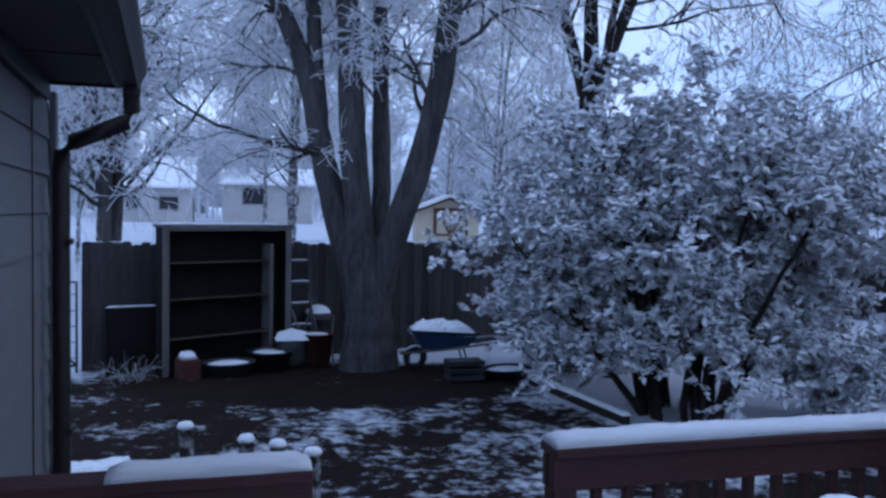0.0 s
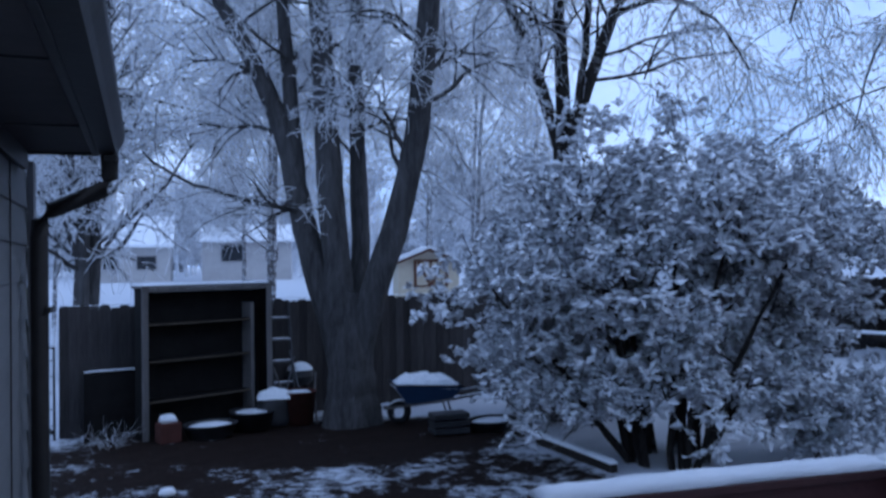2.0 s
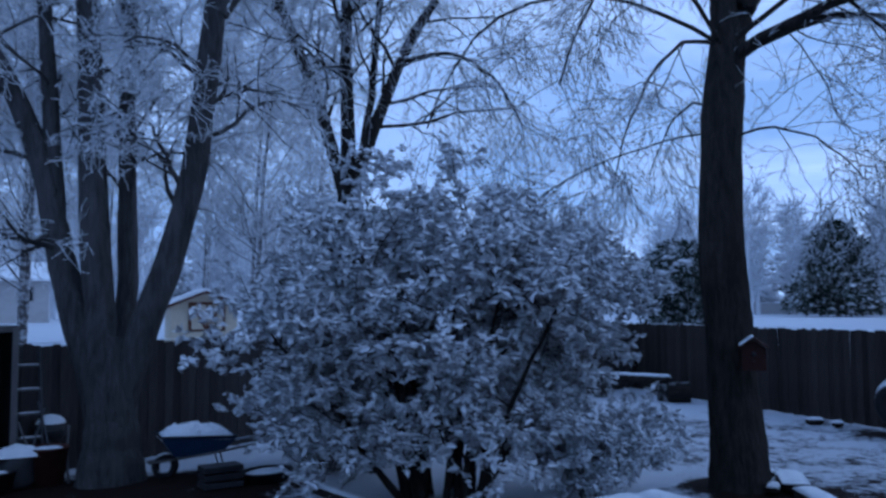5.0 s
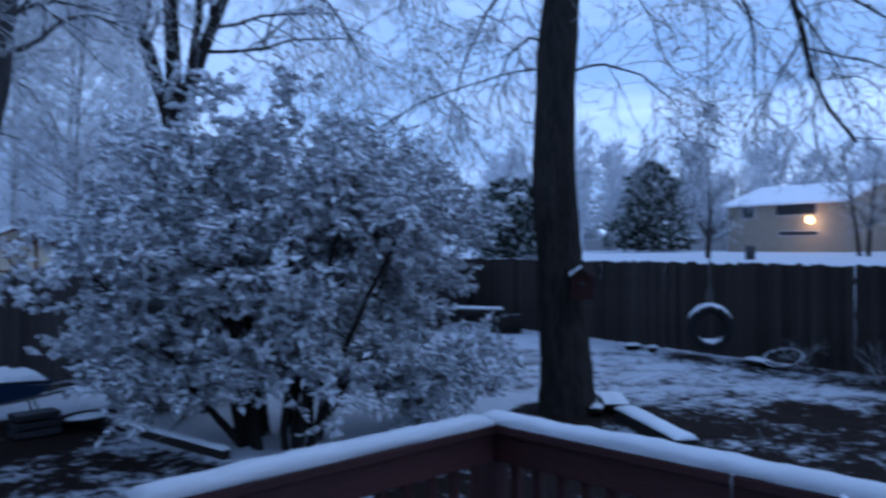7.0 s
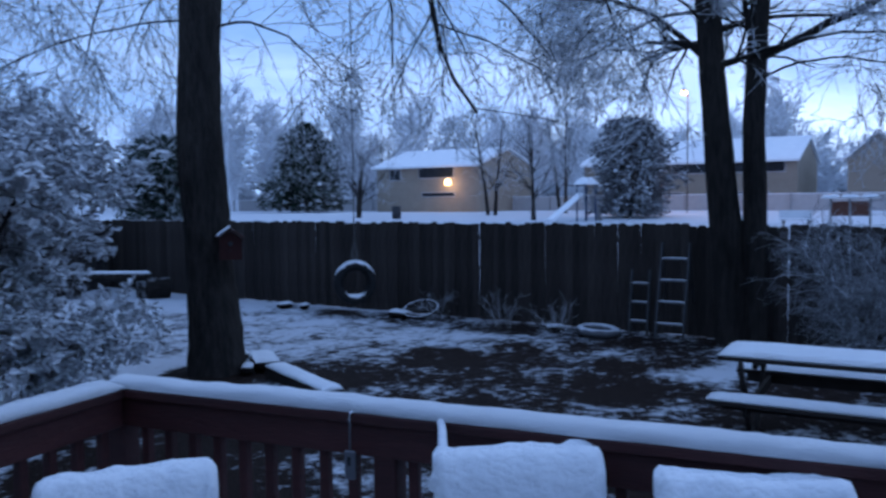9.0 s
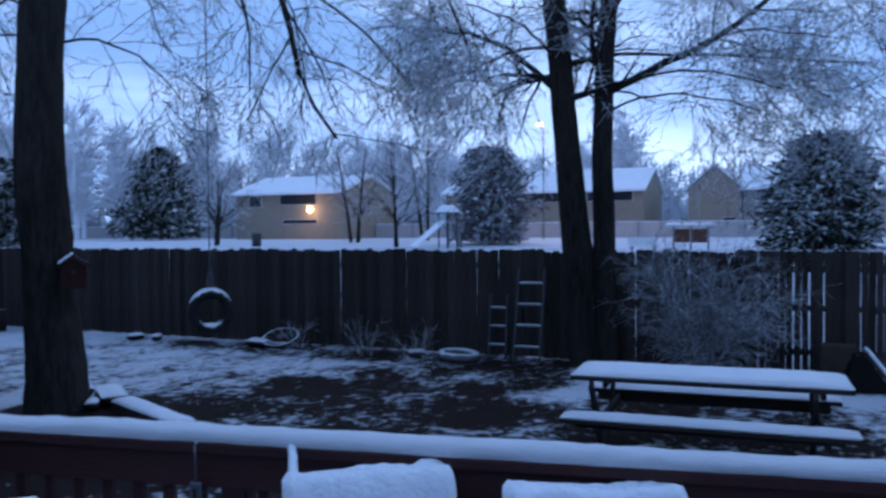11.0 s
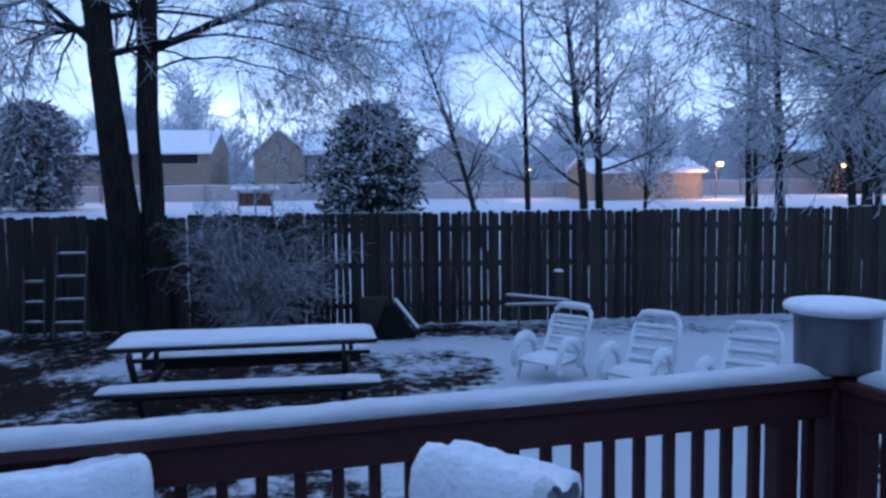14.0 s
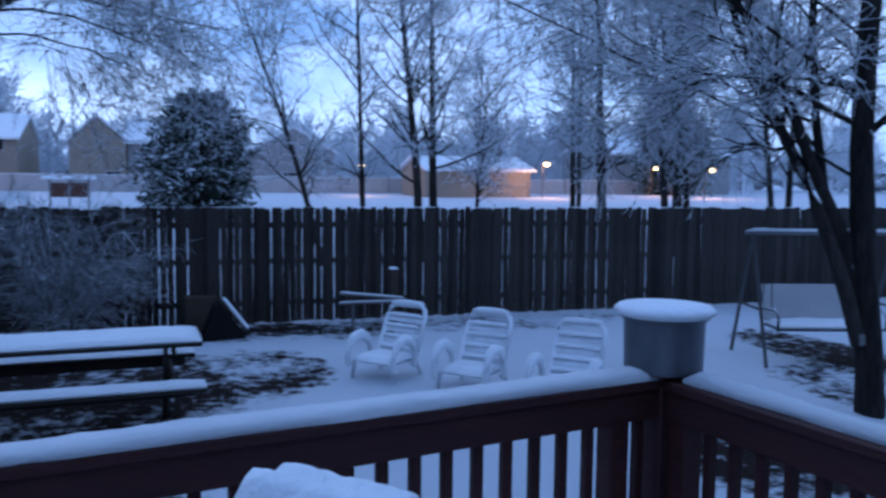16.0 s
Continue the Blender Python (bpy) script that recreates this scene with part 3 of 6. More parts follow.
def picket_mesh(w, h):
    return Geo().prism([(-w / 2, 0), (w / 2, 0), (w / 2, h - 0.03), (w / 2 - 0.022, h), (-w / 2 + 0.022, h), (-w / 2, h - 0.03)], 0.018).mesh("picket")


PICK = [picket_mesh(0.138, 1.8), picket_mesh(0.138, 1.77), picket_mesh(0.13, 1.81), picket_mesh(0.092, 1.8), picket_mesh(0.095, 1.78)]
PICKBRIGHT = [picket_mesh(0.138, 1.8), picket_mesh(0.138, 1.77)]
for me in PICKBRIGHT:
    me.materials.append(M_FENCEBRIGHT)
for me in PICK:
    me.materials.append(M_FENCE)


def fence(name, origin, turn, spans, label, picks=PICK):
    """spans: start, end, pitch, kinds of pickets; along the fence's own x, its face towards its own -y."""
    rng = random.Random(name + label)
    f = thing(name, pose(*origin, 0, 0, turn), label, "fence", kind="structure")
    start, end = min(s[0] for s in spans), max(s[1] for s in spans)
    for x0, x1, pitch, kinds, face in spans:
        x, k = x0, 0
        while x < x1:
            k += 1
            part("picket", picks[rng.choice(kinds)], None, f, at=pose(x, face + 0.011 * (k % 2) - 0.011, rng.uniform(-0.012, 0.012), 0, rng.uniform(-0.3, 0.3), rng.uniform(-0.6, 0.6)))
            x += pitch + (rng.uniform(-0.01, 0.014) if 3 in kinds else rng.uniform(-0.006, 0.007))
    for z in (0.3, 0.95, 1.52):
        part("fence_rail", Geo().box((end - start, 0.038, 0.088), ((start + end) / 2, 0.03, z)), M_FENCE, f)
    x = start
    while x <= end:
        part("post", Geo().box((0.09, 0.09, 1.74), (x, 0.095, 0.87)), M_FENCE, f)
        x += 2.44
    top = snow_strip(end - start, 0.024, 0.012, 21, 0.07)
    part("snow", top, M_SNOW, f, "thin line of snow", at=pose(start, 0, 1.792))
    return f


# the back fence runs north to south; its own x points south
fence("back_fence", (X_BACK, 0, 0), -90, [(-19.2, -0.75, 0.1345, (0, 1), -0.004), (-0.72, 4.3, 0.099, (3, 4), -0.004), (4.3, 8.6, 0.0955, (3, 4), -0.004), (8.6, 16.0, 0.1375, (0, 1), -0.004)],
      "tall weathered grey-brown wooden privacy fence topped with snow")
N_A = math.degrees(math.atan(0.45))
fence("side_fence", (-1.0, 13.0, 0), N_A, [(-3.4, 15.5, 0.132, (0, 1), -0.004)], "weathered dark wooden privacy fence behind the maple", PICKBRIGHT)

# wire gate at the end of the side fence
gate = thing("wire_gate", pose(-4.2, 11.5, 0, 0, 0, N_A), "thin dark metal wire gate frame beside the fence", "gate")
part("gate_frame", Geo().tube([(0, 0, 0), (0, 0, 1.25), (-1.1, 0, 1.25), (-1.1, 0, 0.1), (0, 0, 0.1)], 0.02, 6), M_DARK, gate)
for k in range(5):
    part("wire", Geo().tube([(0, 0, 0.2 + 0.22 * k), (-1.1, 0, 0.28 + 0.2 * k)], 0.006, 4), M_DARK, gate)
part("brace", Geo().tube([(0, 0, 0.1), (-1.1, 0, 1.25)], 0.015, 5), M_DARK, gate)


# ---- trees ----
def resample(points, k, rng, wobble=0.0):
    p = np.asarray(points, float)
    d = np.r_[0, np.cumsum(np.linalg.norm(np.diff(p, axis=0), axis=1))]
    s = np.linspace(0, d[-1], k)
    q = np.stack([np.interp(s, d, p[:, i]) for i in range(3)], 1)
    for _ in range(2):
        q[1:-1] = (q[:-2] + 2 * q[1:-1] + q[2:]) / 4
    q[1:-1] += rng.normal(0, wobble, (k - 2, 3))
    return q


def spawn(rng, P, R, per, lo, hi, angle, length, k, lift, wild, ratio=0.6, tip=0.35, floor=0.004):
    """Side shoots of the branches P (N, K, 3) with radii R: per shoots each, leaving at an angle, bent by lift (up) or its minus (down)."""
    N, K, _ = P.shape
    idx = np.repeat(np.arange(N), per)
    s = rng.uniform(lo, hi, len(idx)) * (K - 1)
    i0 = np.minimum(s.astype(int), K - 2)
    fr = (s - i0)[:, None]
    base = P[idx, i0] * (1 - fr) + P[idx, i0 + 1] * fr
    tan = P[idx, i0 + 1] - P[idx, i0]
    tan /= np.linalg.norm(tan, axis=1, keepdims=True) + 1e-9
    rad = R[idx, i0] * (1 - fr[:, 0]) + R[idx, i0 + 1] * fr[:, 0]
    rnd = rng.normal(size=tan.shape)
    per_ = rnd - (rnd * tan).sum(1, keepdims=True) * tan
    per_ /= np.linalg.norm(per_, axis=1, keepdims=True) + 1e-9
    a = np.radians(rng.normal(angle, 12, len(idx)))[:, None]
    d = np.cos(a) * tan + np.sin(a) * per_
    ln = rng.uniform(length[0], length[1], len(idx))[:, None]
    pts = [base]
    for j in range(k - 1):
        d = d + rng.normal(0, wild, d.shape)
        d[:, 2] += lift
        d /= np.linalg.norm(d, axis=1, keepdims=True) + 1e-9
        pts.append(pts[-1] + d * ln / (k - 1))
    path = np.stack(pts, 1)
    r0 = np.maximum(rad * ratio, floor)
    rr = r0[:, None] * np.linspace(1, tip, k)[None]
    return path, np.maximum(rr, floor * 0.8)


def tree(name, label, base, seed, trunk, limbs, shoots, twigs, twig_mat, bark=None, group="", category="tree", stems="limb", clear=-9.0, flare=0.35):
    """trunk and limbs: (points, first radius, last radius) in the tree's own metres; shoots and twigs: settings of spawn()."""
    bark = bark or M_BARK
    rng = np.random.default_rng(seed)
    t = thing(name, pose(*base), label, category, group)
    P, R = [], []
    for q, (pts, r0, r1) in enumerate(([trunk] if trunk else []) + list(limbs)):
        path = resample(pts, 12, rng, 0.012 if q else 0.006)
        rad = np.linspace(r0, r1, 12)
        if q == 0 and trunk:
            rad = rad * (1 + flare * np.exp(-np.arange(12) / 1.2))
        if r0 > 0.12:
            # thick stems are lobed lengthwise and knotty
            sides, fine = 22, 40
            ks = np.linspace(0, 11, fine)
            at_ = np.stack([np.interp(ks, np.arange(12), path[:, i]) for i in range(3)], 1)
            a = np.arange(sides) * 2 * np.pi / sides
            ph = rng.uniform(0, 6.28, 3)
            lobes = 1 + 0.055 * np.sin(3 * a[None] + ph[0] + 0.05 * ks[:, None]) + 0.04 * np.sin(5 * a[None] + ph[1] - 0.1 * ks[:, None]) + rng.normal(0, 0.016, (fine, sides))
            knots = 1 + np.interp(ks, np.arange(0, 12), rng.normal(0, 0.035, 12))
            g = Geo().tube(at_, np.interp(ks, np.arange(12), rad) * knots, sides, True, lobes)
        else:
            g = Geo().tube(path, rad * (1 + rng.normal(0, 0.03, 12)), 8)
        part("trunk" if (q == 0 and trunk) else stems, g, bark, t)
        if q or not trunk:
            P.append(path)
            R.append(rad)
    if not P:
        P, R = [resample(trunk[0], 12, rng, 0.01)], [np.linspace(trunk[1], trunk[2], 12)]
    P, R = np.array(P), np.array(R)
    g = Geo()
    levels = [(P, R)]
    for sh in shoots:
        p2, r2 = spawn(rng, *levels[-1], **sh)
        keep = p2[:, :, 2].min(1) > clear
        p2, r2 = p2[keep], r2[keep]
        g.tubes(p2, r2, 5, cap=False)
        levels.append((p2, r2))
    if shoots:
        tagged(part("branchwork", g, bark, t), kind="stuff")
    src = [lv for lv in levels[1:]] or levels
    g = Geo()
    for tw in twigs:
        tw = dict(tw)
        which = tw.pop("on", -1)
        p3, r3 = spawn(rng, *(src[which]), **tw)
        keep = p3[:, :, 2].min(1) > clear
        p3, r3 = p3[keep], r3[keep]
        g.tubes(p3, r3, 3, cap=False, smooth=True)
        src.append((p3, r3))
    if twigs:
        tagged(part("crown", g, twig_mat, t), kind="stuff")
    return t, src[-1]


S = dict
# multi-stemmed maple at the side fence; own origin at its foot
MX, MY = -0.22, 12.0
tree("maple_tree", "old multi-stemmed grey-barked maple with frosted twigs", (MX, MY, 0), 1,
     ([(0, 0, -0.1), (0, 0, 0.6), (-0.02, 0.0, 1.2), (-0.02, 0.05, 1.9)], 0.41, 0.25),
     [([(-0.08, 0.05, 0.8), (-0.24, 0.13, 1.5), (-0.44, 0.25, 2.05), (-0.68, 0.4, 2.75), (-0.76, 0.5, 3.7), (-1.1, 0.5, 4.9), (-1.9, 0.5, 6.3), (-2.5, 0.4, 7.6)], 0.225, 0.08),
      ([(-0.7, 0.42, 2.8), (-0.85, 0.5, 4.7), (-0.95, 0.4, 6.2), (-1.1, 0.3, 8.2)], 0.13, 0.08),
      ([(-0.03, -0.05, 0.9), (-0.09, -0.04, 1.7), (-0.2, 0.1, 2.4), (-0.3, 0.15, 3.4), (-0.28, 0.2, 4.6), (-0.5, 0, 7.6), (-0.6, -0.1, 9.2)], 0.225, 0.1),
      ([(0.1, 0.3, 1.4), (0.22, 0.5, 2.4), (0.14, 0.6, 3.8), (0.12, 0.5, 6.3), (0.05, 0.3, 8.6)], 0.15, 0.07),
      ([(0.07, 0.0, 0.85), (0.2, -0.08, 1.55), (0.42, -0.2, 2.1), (0.75, -0.2, 2.9), (1.02, -0.2, 4.1), (1.15, -0.4, 5.4), (1.3, -0.7, 6.7), (1.3, -0.8, 8.3)], 0.225, 0.11),
      ([(1.28, -0.65, 6.3), (1.85, -0.9, 7.3), (2.4, -1.0, 8.6)], 0.12, 0.07),
      ([(-0.7, 0.3, 3.1), (-1.3, 0.0, 3.25), (-1.95, 0.0, 3.4), (-2.6, 0.05, 3.65), (-2.95, 0.1, 4.0)], 0.045, 0.018)],
     [S(per=13, lo=0.34, hi=1.0, angle=58, length=(0.9, 2.3), k=8, lift=-0.02, wild=0.24, ratio=0.26),
      S(per=7, lo=0.2, hi=1.0, angle=48, length=(0.5, 1.3), k=5, lift=-0.03, wild=0.2, ratio=0.55)],
     [S(per=7, lo=0.1, hi=1.0, angle=45, length=(0.22, 0.6), k=5, lift=-0.08, wild=0.42, ratio=0.6, floor=0.007),
      S(on=-1, per=3, lo=0.1, hi=1.0, angle=42, length=(0.1, 0.3), k=4, lift=-0.08, wild=0.45, ratio=0.8, floor=0.006)], M_FROST, M_MAPLE, clear=2.7, flare=0.18)

# forked tree behind the snowy shrub
tree("forked_tree", "dark-barked tree forking low, with hanging frosted branches", (4.25, 16.6, 0), 2,
     ([(0, 0, -0.1), (0.05, 0, 2.4), (0.0, 0.0, 4.6)], 0.26, 0.22),
     [([(0, 0, 4.4), (-0.45, -0.2, 5.8), (-0.95, -0.5, 7.0), (-1.6, -0.5, 8.4), (-2.2, -0.6, 10)], 0.15, 0.06),
      ([(0, 0, 4.5), (-0.1, -0.3, 6.1), (-0.25, -0.7, 9.6), (-0.3, -0.8, 11)], 0.16, 0.06),
      ([(0, 0, 4.4), (0.4, -0.5, 6.0), (0.8, -0.9, 7.2), (1.3, -1.1, 8.3), (2.3, -1.5, 9.6)], 0.16, 0.06),
      ([(0.25, -0.3, 5.5), (0.45, -0.6, 7.5), (0.5, -0.7, 9.5)], 0.09, 0.05),
      ([(0.9, -0.9, 7.3), (1.9, -1.2, 7.6), (2.8, -1.5, 7.0), (3.3, -1.6, 6.0)], 0.05, 0.02)],
     [S(per=10, lo=0.25, hi=1.0, angle=50, length=(1.2, 3.0), k=6, lift=-0.02, wild=0.15, ratio=0.34),
      S(per=7, lo=0.2, hi=1.0, angle=45, length=(0.6, 1.6), k=5, lift=-0.12, wild=0.18, ratio=0.55)],
     [S(per=5, lo=0.1, hi=1.0, angle=40, length=(0.4, 1.0), k=4, lift=-0.22, wild=0.2, ratio=0.6, floor=0.007),
      S(on=-1, per=2, lo=0.1, hi=1.0, angle=40, length=(0.15, 0.5), k=3, lift=-0.2, wild=0.2, ratio=0.8, floor=0.007)], M_WEEPMID)

# swing tree
swing_tree, _ = tree("swing_tree", "tall straight dark trunk holding the tyre swing and a nest box", (7.15, 8.45, 0), 3,
     ([(0, 0, -0.1), (0.03, 0.1, 1.5), (0.02, 0.25, 2.7), (0.1, 0.3, 4.4), (0.4, 0.4, 6.0)], 0.30, 0.26),
     [([(0.35, 0.38, 5.8), (0.25, 0.4, 7.0), (0.1, 0.5, 9.0)], 0.18, 0.1),
      ([(0.38, 0.4, 5.8), (0.9, 0.3, 6.9), (1.6, 0.3, 9.0)], 0.17, 0.1),
      ([(0.3, 0.35, 5.5), (1.0, -0.1, 6.1), (2.05, -0.7, 6.15), (3.0, -1.6, 5.8), (3.7, -2.6, 5.0), (3.9, -3.0, 4.3)], 0.042, 0.012),
      ([(0.3, 0.35, 5.8), (0.9, -1.4, 6.7), (1.0, -3.0, 6.6), (1.1, -4.2, 5.8), (1.2, -4.8, 4.9), (1.2, -5.0, 4.2)], 0.042, 0.012),
      ([(0.3, 0.35, 5.8), (-1.0, 0.9, 6.6), (-2.2, 1.6, 6.6), (-3.0, 2.1, 5.8), (-3.3, 2.3, 4.8)], 0.036, 0.012),
      ([(0.3, 0.35, 5.7), (-0.9, -0.2, 6.6), (-1.9, -0.4, 6.4), (-2.5, -0.4, 5.5), (-2.7, -0.4, 4.8)], 0.034, 0.012),
      ([(0.3, 0.4, 5.8), (0.6, 1.6, 6.4), (0.9, 2.9, 6.1), (1.0, 3.9, 5.2), (1.0, 4.2, 4.4)], 0.036, 0.012),
      ([(0.3, 0.3, 5.6), (0.8, -1.2, 6.1), (1.1, -2.3, 5.8), (1.15, -2.7, 5.0), (1.15, -2.75, 4.2), (1.15, -3.0, 3.6), (1.15, -3.35, 3.25)], 0.085, 0.02),
      ([(0.1, 0.3, 4.4), (0.5, -0.2, 4.65), (1.0, -0.6, 4.4), (1.3, -0.9, 3.9)], 0.022, 0.008),
      ([(0.1, 0.3, 4.9), (0.2, 1.0, 5.2), (0.3, 1.7, 4.9), (0.3, 2.1, 4.3)], 0.022, 0.008),
      ([(0.3, 0.3, 5.6), (1.0, -0.7, 6.1), (1.6, -1.5, 5.7), (1.7, -1.75, 4.8), (1.7, -1.7, 4.0)], 0.035, 0.012),
      ([(0.1, 0.3, 4.6), (-0.6, 0.8, 4.5), (-1.5, 1.3, 4.1), (-2.0, 1.6, 3.7)], 0.014, 0.008)],
     [S(per=9, lo=0.15, hi=1.0, angle=50, length=(0.7, 1.8), k=6, lift=-0.12, wild=0.18, ratio=0.4),
      S(per=6, lo=0.15, hi=1.0, angle=45, length=(0.35, 1.0), k=5, lift=-0.14, wild=0.2, ratio=0.55)],
     [S(per=4, lo=0.1, hi=1.0, angle=42, length=(0.2, 0.6), k=4, lift=-0.12, wild=0.22, ratio=0.6, floor=0.005),
      S(on=-1, per=2, lo=0.1, hi=1.0, angle=42, length=(0.1, 0.3), k=3, lift=-0.1, wild=0.2, ratio=0.8, floor=0.005)], M_WEEP)

# twin trunks at the back fence
tree("twin_trunk_tree", "twin dark trunks standing close against the back fence", (12.75, 3.1, 0), 4, None,
     [([(0.05, 0.15, -0.1), (0.0, 0.25, 1.6), (-0.05, 0.42, 3.5), (-0.05, 0.62, 5.8), (-0.1, 0.9, 9.0)], 0.25, 0.14),
      ([(0.15, -0.2, -0.1), (0.15, -0.15, 1.6), (0.15, -0.08, 3.5), (0.25, -0.2, 5.8), (0.3, -0.4, 9.0)], 0.2, 0.11),
      ([(0.16, -0.1, 4.25), (0.15, -0.9, 4.6), (0.15, -1.9, 4.98), (0.2, -2.6, 5.5), (0.2, -3.6, 6.3)], 0.075, 0.02),
      ([(0.16, -0.1, 4.3), (0.0, -0.8, 4.5), (-0.1, -1.6, 4.5), (-0.2, -2.3, 4.3), (-0.2, -2.8, 4.1)], 0.03, 0.009),
      ([(0.0, 0.5, 5.0), (-0.1, 1.1, 5.1), (-0.1, 1.8, 4.85), (-0.1, 2.5, 4.5)], 0.035, 0.01),
      ([(0.16, -0.1, 4.0), (0.0, -0.9, 4.2), (-0.2, -1.7, 4.1), (-0.3, -2.5, 3.8)], 0.022, 0.009),
      ([(-0.04, 0.45, 4.2), (-0.2, 1.0, 4.8), (-0.4, 1.7, 5.3), (-0.6, 2.6, 5.4)], 0.06, 0.02),
      ([(0.1, -0.1, 5.2), (-0.8, -0.8, 5.8), (-1.8, -1.6, 5.9), (-2.6, -2.2, 5.6)], 0.032, 0.01),
      ([(0.0, 0.5, 4.8), (-0.9, 0.9, 5.3), (-1.8, 1.4, 5.4)], 0.03, 0.01),
      ([(0.18, -0.1, 4.9), (0.8, -1.6, 4.9), (1.0, -3.0, 4.7), (1.1, -4.0, 4.6)], 0.03, 0.01)],
     [S(per=11, lo=0.42, hi=1.0, angle=55, length=(0.7, 2.1), k=6, lift=-0.03, wild=0.17, ratio=0.36),
      S(per=7, lo=0.15, hi=1.0, angle=45, length=(0.4, 1.2), k=5, lift=-0.07, wild=0.2, ratio=0.55)],
     [S(per=5, lo=0.1, hi=1.0, angle=42, length=(0.2, 0.7), k=4, lift=-0.08, wild=0.22, ratio=0.6, floor=0.005),
      S(on=-1, per=2, lo=0.1, hi=1.0, angle=42, length=(0.1, 0.35), k=3, lift=-0.06, wild=0.2, ratio=0.8, floor=0.005)], M_WEEP)

# spreading tree by the bench swing
tree("spreading_tree", "leaning dark tree with wide snowy branches beside the bench swing", (6.35, -6.6, 0), 5, None,
     [([(0, 0, -0.1), (-0.05, 0.1, 0.8), (0.12, 0.15, 1.7), (0.2, 0.1, 2.8), (0.25, 0.0, 5.0), (0.2, -0.2, 7.5)], 0.14, 0.05),
      ([(0.1, 0.2, 1.3), (0.28, 0.35, 2.0), (0.5, 0.75, 3.1), (0.8, 1.2, 4.2), (1.2, 1.9, 5.4)], 0.07, 0.02),
      ([(0.0, 0.2, 0.7), (0.05, 0.6, 1.84), (0.58, 0.6, 2.66), (1.23, 0.6, 3.34), (1.45, 0.6, 3.85), (1.9, 0.8, 5.2)], 0.075, 0.025),
      ([(0.08, 0.15, 1.1), (0.45, 0.3, 2.1), (0.67, 0.3, 3.58), (0.85, 0.3, 5.2)], 0.06, 0.025),
      ([(0.2, 0.1, 2.8), (0.76, 1.1, 3.43), (1.31, 1.1, 3.27), (2.2, 1.1, 3.25), (3.1, 1.1, 3.36)], 0.03, 0.01),
      ([(0.2, 0.15, 2.3), (1.0, 0.9, 3.0), (1.8, 1.8, 3.6), (2.5, 2.8, 4.2), (2.9, 3.5, 4.6)], 0.018, 0.007),
      ([(0.2, 0.1, 3.0), (0.7, 1.1, 4.0), (1.4, 2.4, 4.7), (1.9, 3.8, 5.2), (2.3, 5.0, 5.4)], 0.02, 0.007),
      ([(0.25, 0, 3.6), (1.3, 0.3, 4.6), (2.6, 0.9, 5.2), (3.9, 1.6, 5.5)], 0.021, 0.007),
      ([(0.2, 0, 2.9), (1.0, -0.6, 3.6), (2.0, -1.2, 4.0), (3.0, -1.6, 4.5)], 0.028, 0.01),
      ([(0.25, 0, 4.4), (0.5, 1.5, 5.6), (0.7, 3.0, 6.1), (0.8, 4.6, 6.4)], 0.021, 0.007)],
     [S(per=14, lo=0.36, hi=1.0, angle=52, length=(0.6, 1.9), k=6, lift=0.03, wild=0.17, ratio=0.4),
      S(per=8, lo=0.15, hi=1.0, angle=45, length=(0.35, 1.0), k=5, lift=-0.04, wild=0.2, ratio=0.55)],
     [S(per=5, lo=0.1, hi=1.0, angle=42, length=(0.2, 0.6), k=4, lift=-0.05, wild=0.22, ratio=0.6, floor=0.005),
      S(on=-1, per=2, lo=0.1, hi=1.0, angle=42, length=(0.1, 0.3), k=3, lift=-0.04, wild=0.2, ratio=0.8, floor=0.005)], M_WEEPMID, clear=1.75)


def slim_tree(base, seed, height, lean, r, stems=1, droop=-0.02, mat_=None, width=1.0, dense=1.0, thick=1.0, bark=None, label="", name="slim_tree", group="trees beyond the back fence"):
    rs = np.random.default_rng(seed)
    limbs = []
    for s in range(stems):
        ang = rs.uniform(0, 6.28)
        ox, oy = (0.18 * math.cos(ang), 0.3 * math.sin(ang)) if stems > 1 else (0, 0)
        dx, dy = lean[0] + ox * 2, lean[1] + oy * 3 + (rs.uniform(-0.4, 0.4) if stems > 1 else 0)
        limbs.append(([(ox, oy, -0.2), (ox + dx * 0.25, oy + dy * 0.25, height * 0.3), (ox + dx * 0.6, oy + dy * 0.6, height * 0.65), (ox + dx, oy + dy, height)], r * rs.uniform(0.8, 1.1), r * 0.2))
    return tree(name, label, (base[0], base[1], float(ground_z(base[0], base[1]))), seed, None, limbs,
                [S(per=int(26 * dense), lo=0.22, hi=1.0, angle=48, length=(0.9 * width, 2.4 * width), k=6, lift=0.05, wild=0.15, ratio=0.42, floor=0.008),
                 S(per=int(6 * dense), lo=0.15, hi=1.0, angle=45, length=(0.4 * width, 1.2 * width), k=5, lift=droop, wild=0.2, ratio=0.55, floor=0.007)],
                [S(per=int(8 * dense), lo=0.1, hi=1.0, angle=42, length=(0.2 * width, 0.62 * width), k=5, lift=droop * 1.4, wild=0.36, ratio=0.7, floor=0.007 * thick)], mat_ or M_FROST, bark=bark, group=group)


